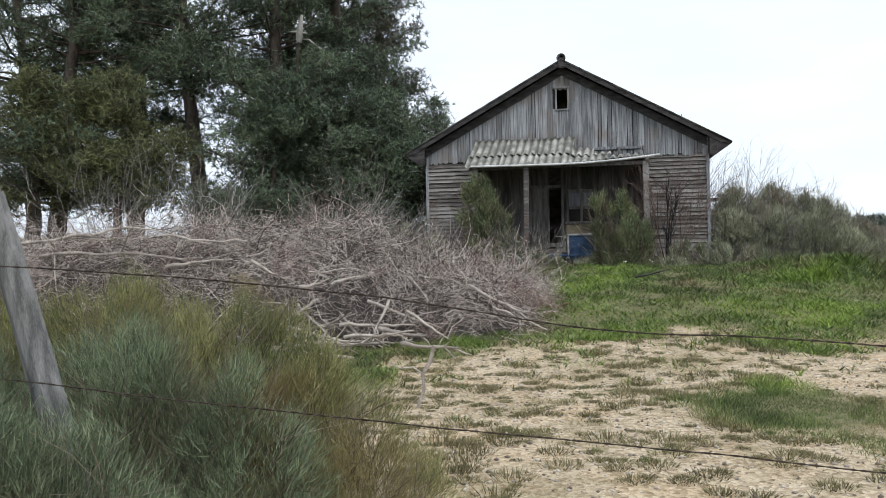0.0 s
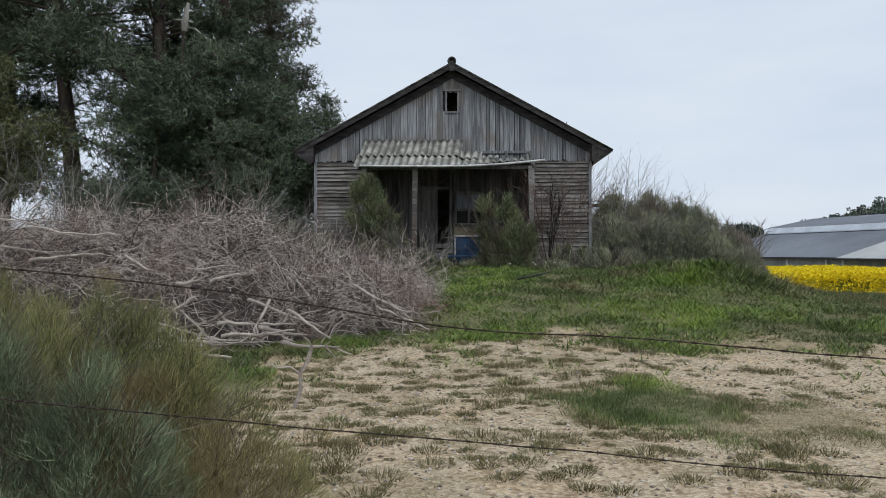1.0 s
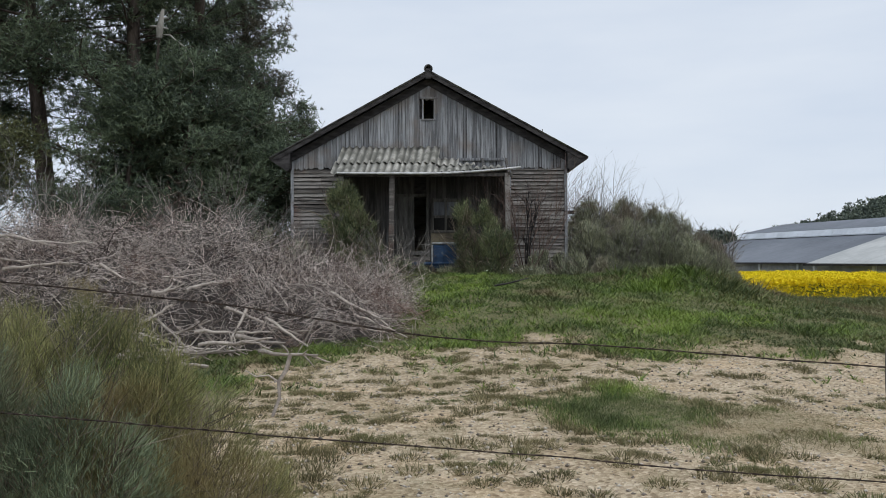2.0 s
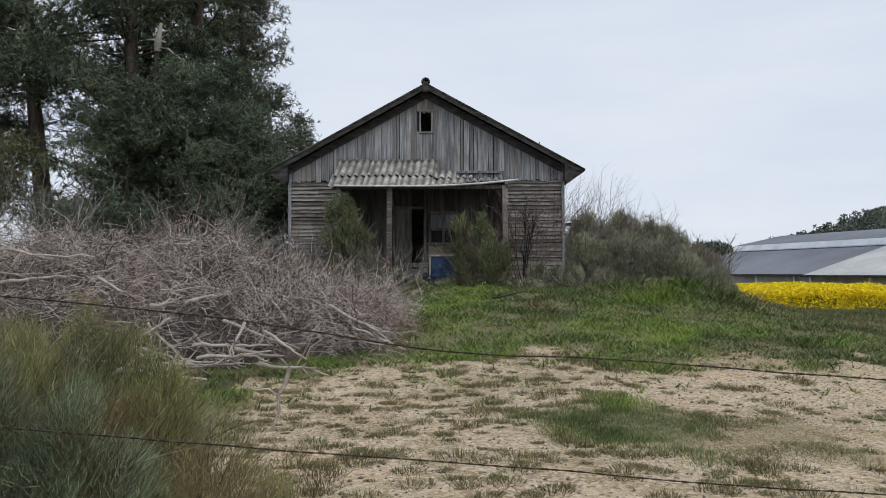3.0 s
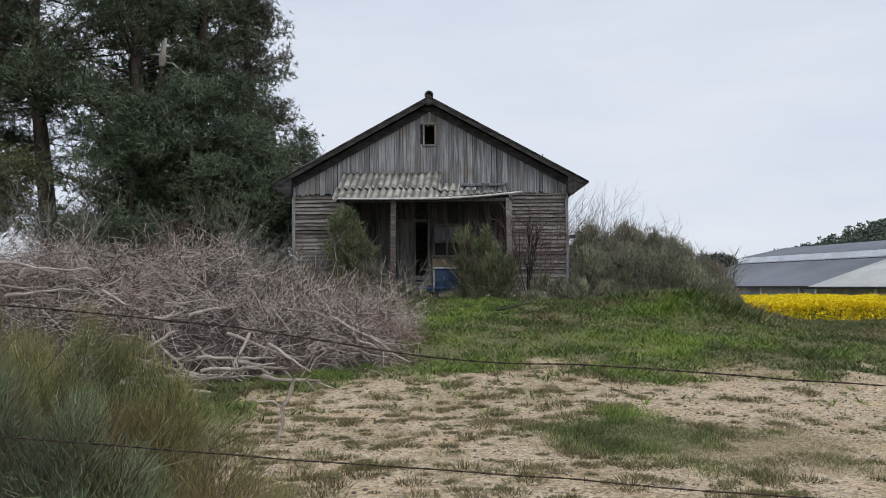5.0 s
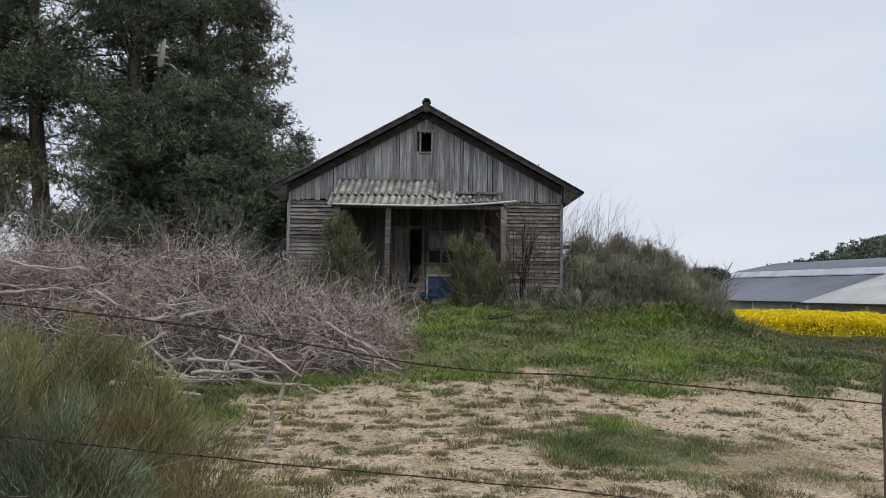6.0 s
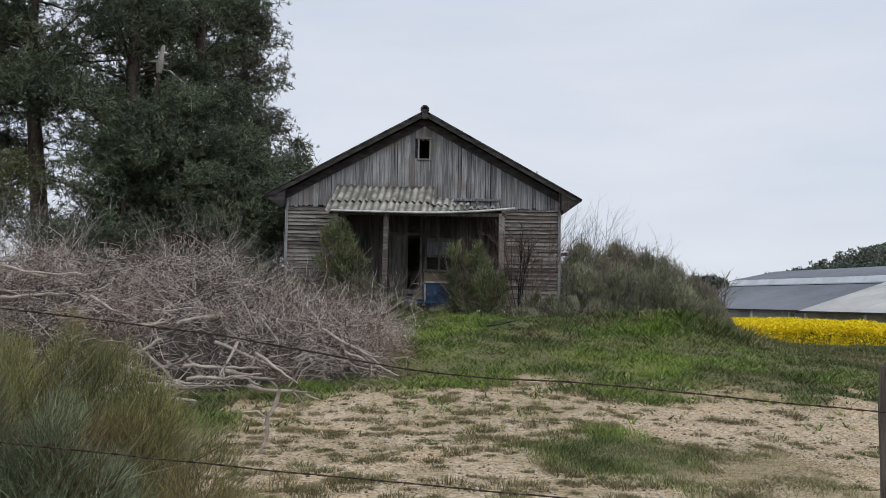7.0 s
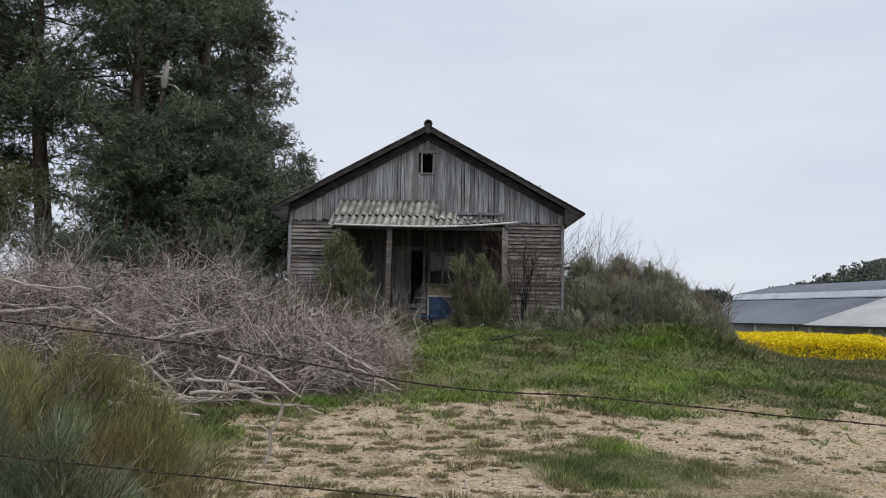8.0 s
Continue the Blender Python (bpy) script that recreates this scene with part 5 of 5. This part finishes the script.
Tg = ribbons(Pg, np.outer(rng.uniform(0.0022, 0.004, 22000), [1, 0.75, 0.4]))
_, Tb = heap_twigs(650, 0.5, 1.5, 0.007, 0.014, 0.05, 0.2, k=6)
raw_part("brushwood", *merge(Ta, Tf, Tg, Tb), M_TWIG, pile)

# larger cut branches that lie on the heap
def heap_branch(x0, y0, x1, y1, r, lift0=0.05, lift1=0.05, forks=2):
    z0 = float(ground_z(x0, y0) + pile_h(x0, y0)) + lift0
    z1 = float(ground_z(x1, y1) + pile_h(x1, y1)) + lift1
    k = 9
    t = np.linspace(0, 1, k)[:, None]
    A, B = np.array([x0, y0, z0]), np.array([x1, y1, z1])
    L = np.linalg.norm(B - A)
    P = A * (1 - t) + B * t + np.cumsum(rng.normal(size=(k, 3)) * 0.018 * L ** 0.5, axis=0)
    b = thing("cut_branch", (x0, y0, z0), "bare pale cut branch lying on the brush pile", "branch", group="branches on the brush pile")
    raw_part("limb", *tubes(P[None], (r * np.linspace(1, 0.45, k))[None], 6, cap=False), M_BRANCH, b, smooth=True)
    for _ in range(forks):
        i = int(rng.integers(3, 8))
        d = (B - A) / L + rng.normal(size=3) * 0.5
        raw_part("side_branch", *tubes(bent(P[i][None], d[None], np.array([0.35 * L]), 5, 0.12), r * np.linspace(0.5, 0.2, 5)[None], 4), M_BRANCH, b)
    return b


BRANCHES = [(-10.2, 14.2, -7.2, 14.3, 0.035), (-8.9, 13.6, -6.0, 13.5, 0.035), (-6.3, 13.3, -5.2, 13.4, 0.03), (-3.45, 13.2, -3.0, 13.9, 0.035),
            (-3.2, 12.9, -2.65, 12.4, 0.03), (-2.9, 13.2, -1.6, 12.9, 0.035), (-4.3, 12.6, -3.1, 12.9, 0.04), (-4.1, 12.4, -2.9, 12.3, 0.035),
            (-3.9, 12.9, -3.0, 12.0, 0.03), (-1.4, 14.0, -0.35, 13.3, 0.035), (-2.2, 14.2, -1.2, 13.7, 0.03), (-0.9, 13.6, -0.1, 13.0, 0.025),
            (-2.3, 13.9, -1.9, 13.2, 0.025), (-5.0, 13.6, -4.2, 13.2, 0.03), (-7.0, 14.4, -5.3, 14.2, 0.03), (-11.5, 13.8, -9.8, 13.9, 0.03),
            (-3.6, 12.2, -2.4, 12.1, 0.03)]
for i, b in enumerate(BRANCHES):
    lift = 0.28 if i < 3 else 0.12
    heap_branch(*b[:4], b[4] * (1.1 if i < 3 else 0.9), lift, lift)
# cut ends that spill out at the foot of the heap
foot = random.Random(23)
for i in range(15):
    fx0, fy0 = foot.uniform(-4.3, -2.0), foot.uniform(11.5, 13.0)
    turn, reach_ = foot.uniform(-0.9, 0.9) + (0 if foot.random() < 0.6 else 1.6), foot.uniform(0.4, 1.3)
    heap_branch(fx0, fy0, fx0 + reach_ * math.cos(turn), fy0 - 0.5 * reach_ * math.sin(turn), foot.uniform(0.018, 0.042), foot.uniform(0.06, 0.45), foot.uniform(0.04, 0.3), forks=3)
# a crooked broken stick standing at the foot of the heap
stick = thing("crooked_stick", (-1.1, 9.05, 0.0), "crooked pale broken stick leaning at the pile", "branch")
raw_part("limb", *tubes(np.array([[[-1.2, 8.9, -0.02], [-1.15, 9.0, 0.15], [-1.17, 9.05, 0.30], [-1.10, 9.1, 0.42], [-1.06, 9.1, 0.58]]]), np.array([[0.017, 0.018, 0.02, 0.024, 0.020]]), 6), M_BRANCH, stick)
raw_part("fork", *tubes(np.array([[[-1.17, 9.05, 0.30], [-1.28, 9.1, 0.36], [-1.42, 9.15, 0.34], [-1.55, 9.2, 0.40]]]), np.array([[0.012, 0.010, 0.008, 0.004]]), 4), M_BRANCH, stick)
stick2 = thing("fallen_stick", (1.5, 18.2, 0.7), "thin dead stick lying in the grass", "branch")
sx = np.array([1.55, 1.9, 2.3])
raw_part("limb", *tubes(np.stack([sx, [18.2, 18.3, 18.35], ground_z(sx, np.full(3, 18.3)) + np.array([0.08, 0.13, 0.22])], -1)[None], np.array([[0.02, 0.018, 0.01]]), 4), M_DARKWOOD, stick2)

# ---- the near broom bush and the fence ----
broom("large olive-green broom bush behind the wire fence",
      [(-1.75, 5.6, 0.90, 0.9, 1.47), (-2.6, 5.8, 0.95, 0.9, 1.54), (-1.15, 5.5, 0.66, 0.7, 1.12), (-3.6, 5.7, 0.9, 0.9, 1.48), (-0.75, 5.4, 0.42, 0.5, 0.74)],
      M_BROOM_OLIVE, sprigs=17000, per=12, width=0.0011, length=(0.05, 0.13), fan=0.24, dry_share=0.04, lobe=0.19)
broom("grey-green broom bush growing through the wire fence",
      [(-1.9, 4.75, 0.78, 0.5, 1.31), (-2.9, 4.6, 0.8, 0.5, 1.32), (-1.3, 4.85, 0.47, 0.45, 1.08), (-2.1, 3.8, 0.7, 0.38, 1.2), (-1.6, 3.85, 0.5, 0.34, 1.02), (-1.85, 3.72, 0.42, 0.26, 1.08)],
      M_BROOM_BLUE, sprigs=12000, per=11, width=0.0011, length=(0.05, 0.13), fan=0.27, dry_share=0.08, lobe=0.17)

FY = 4.2


def fence_post(x0, y0, z0, x1, y1, z1, w, label, mat=M_POST):
    d = Vector((x1 - x0, y1 - y0, z1 - z0))
    p = thing("fence_post", (x0, y0, z0), label, "fence post", group="fence posts")
    k = 8
    a = np.arange(8) * 2 * np.pi / 8 + 0.3
    rr = w / 2 * (1 + 0.10 * rng.normal(size=8))
    q = d.to_track_quat("Z", "Y").to_matrix()
    V = []
    for i in range(k):
        t = i / (k - 1)
        c = Vector((x0, y0, z0)) + d * t
        for j in range(8):
            s = rr[j] * (1 + 0.03 * rng.normal()) * (0.86 if i == k - 1 else 1)
            V.append(c + q @ Vector((s * math.cos(a[j]), s * math.sin(a[j]), (0.012 * rng.normal() if i == k - 1 else 0))))
    bm = bmesh.new()
    vs = [bm.verts.new(v) for v in V]
    for i in range(k - 1):
        for j in range(8):
            j2 = (j + 1) % 8
            bm.faces.new((vs[i * 8 + j], vs[i * 8 + j2], vs[(i + 1) * 8 + j2], vs[(i + 1) * 8 + j]))
    bm.faces.new(vs[-8:])
    bm.faces.new(vs[:8][::-1])
    part("stake", bm, mat, p)
    return p


post_l = fence_post(-1.585, FY, -0.05, -2.16, FY, 1.82, 0.122, "leaning weathered grey timber fence post")
post_r = fence_post(2.40, FY + 0.03, -0.05, 2.38, FY + 0.03, 1.262, 0.14, "upright dark timber fence post", M_POST_DARK)


def wire(name_label, pts, r=0.0026):
    """Two-strand barbed wire through pts, with barbs every 12 cm."""
    w = thing("barbed_wire", pts[0], name_label, "wire", group="fence wires")
    P = [Vector(p) for p in pts]
    n = 160
    seg = np.array([[*p] for p in P])
    s = np.concatenate([[0], np.cumsum(np.linalg.norm(np.diff(seg, axis=0), axis=1))])
    u = np.linspace(0, s[-1], n)
    line = np.stack([np.interp(u, s, seg[:, i]) for i in range(3)], -1)
    for i in range(2):
        ker = np.ones(9) / 9
        for c in (1, 2):
            pad = np.pad(line[:, c], 4, mode="edge")
            line[:, c] = np.convolve(pad, ker, "valid")
    line[:, 2] += 0.0025 * lumps(u, u * 0, 0.22, 41)
    for ph in (0, np.pi):
        off = np.stack([0 * u, np.cos(u * 55 + ph) * r * 0.9, np.sin(u * 55 + ph) * r * 0.9], -1)
        raw_part("strand", *tubes((line + off)[None], np.full((1, n), r * 0.75), 4), M_WIRE, w)
    for q in np.arange(0.07, s[-1], 0.125):
        c = np.array([np.interp(q, u, line[:, i]) for i in range(3)])
        a1 = rng.uniform(0, np.pi)
        ends = []
        for a in (a1, a1 + 1.6):
            v = np.array([rng.normal() * 0.004, math.cos(a) * 0.011, math.sin(a) * 0.011])
            ends.append([c - v, c, c + v])
        coil = [[c + np.array([-0.006, 0, 0]), c, c + np.array([0.006, 0, 0])]]
        raw_part("barb", *merge(tubes(np.array(ends), np.full((2, 3), 0.0012), 3, cap=False), tubes(np.array(coil), np.full((1, 3), r * 1.7), 3, cap=False)), M_WIRE, w)


wire("rusty barbed wire strung high between the posts",
     [(-2.9, FY - 0.1, 1.56), (-2.02, FY - 0.1, 1.50), (-1.2, FY - 0.09, 1.44), (-0.3, FY - 0.09, 1.345), (0.18, FY - 0.09, 1.265), (0.38, FY - 0.09, 1.225), (0.7, FY - 0.09, 1.20), (1.2, FY - 0.09, 1.185), (1.6, FY - 0.08, 1.145), (2.3, FY - 0.06, 1.09), (2.9, FY - 0.06, 1.06)])
wire("rusty barbed wire strung low between the posts",
     [(-2.9, FY - 0.1, 1.10), (-1.9, FY - 0.1, 1.00), (-1.15, FY - 0.09, 0.92), (0.03, FY - 0.09, 0.82), (1.01, FY - 0.08, 0.745), (1.54, FY - 0.08, 0.692), (2.3, FY - 0.06, 0.64), (2.9, FY - 0.06, 0.60)])

# a few white flowers by the house
wn = 9
wx, wy = rng.normal(2.4, 0.5, wn), rng.normal(22.0, 0.25, wn)
wz = ground_z(wx, wy) + rng.uniform(0.12, 0.25, wn)
wc = np.stack([wx, wy, wz], -1)
tagged(new("white_flowers", raw_mesh("white_flowers", *needle_clumps(wc, 0.035, 6, 0.012), M_PETAL)), "small white wild flowers in the grass by the house", "flowers", kind="stuff")

for ob in scene.objects:
    if ob.name.split(".")[0] in MASSES:
        tagged(ob, kind="stuff")
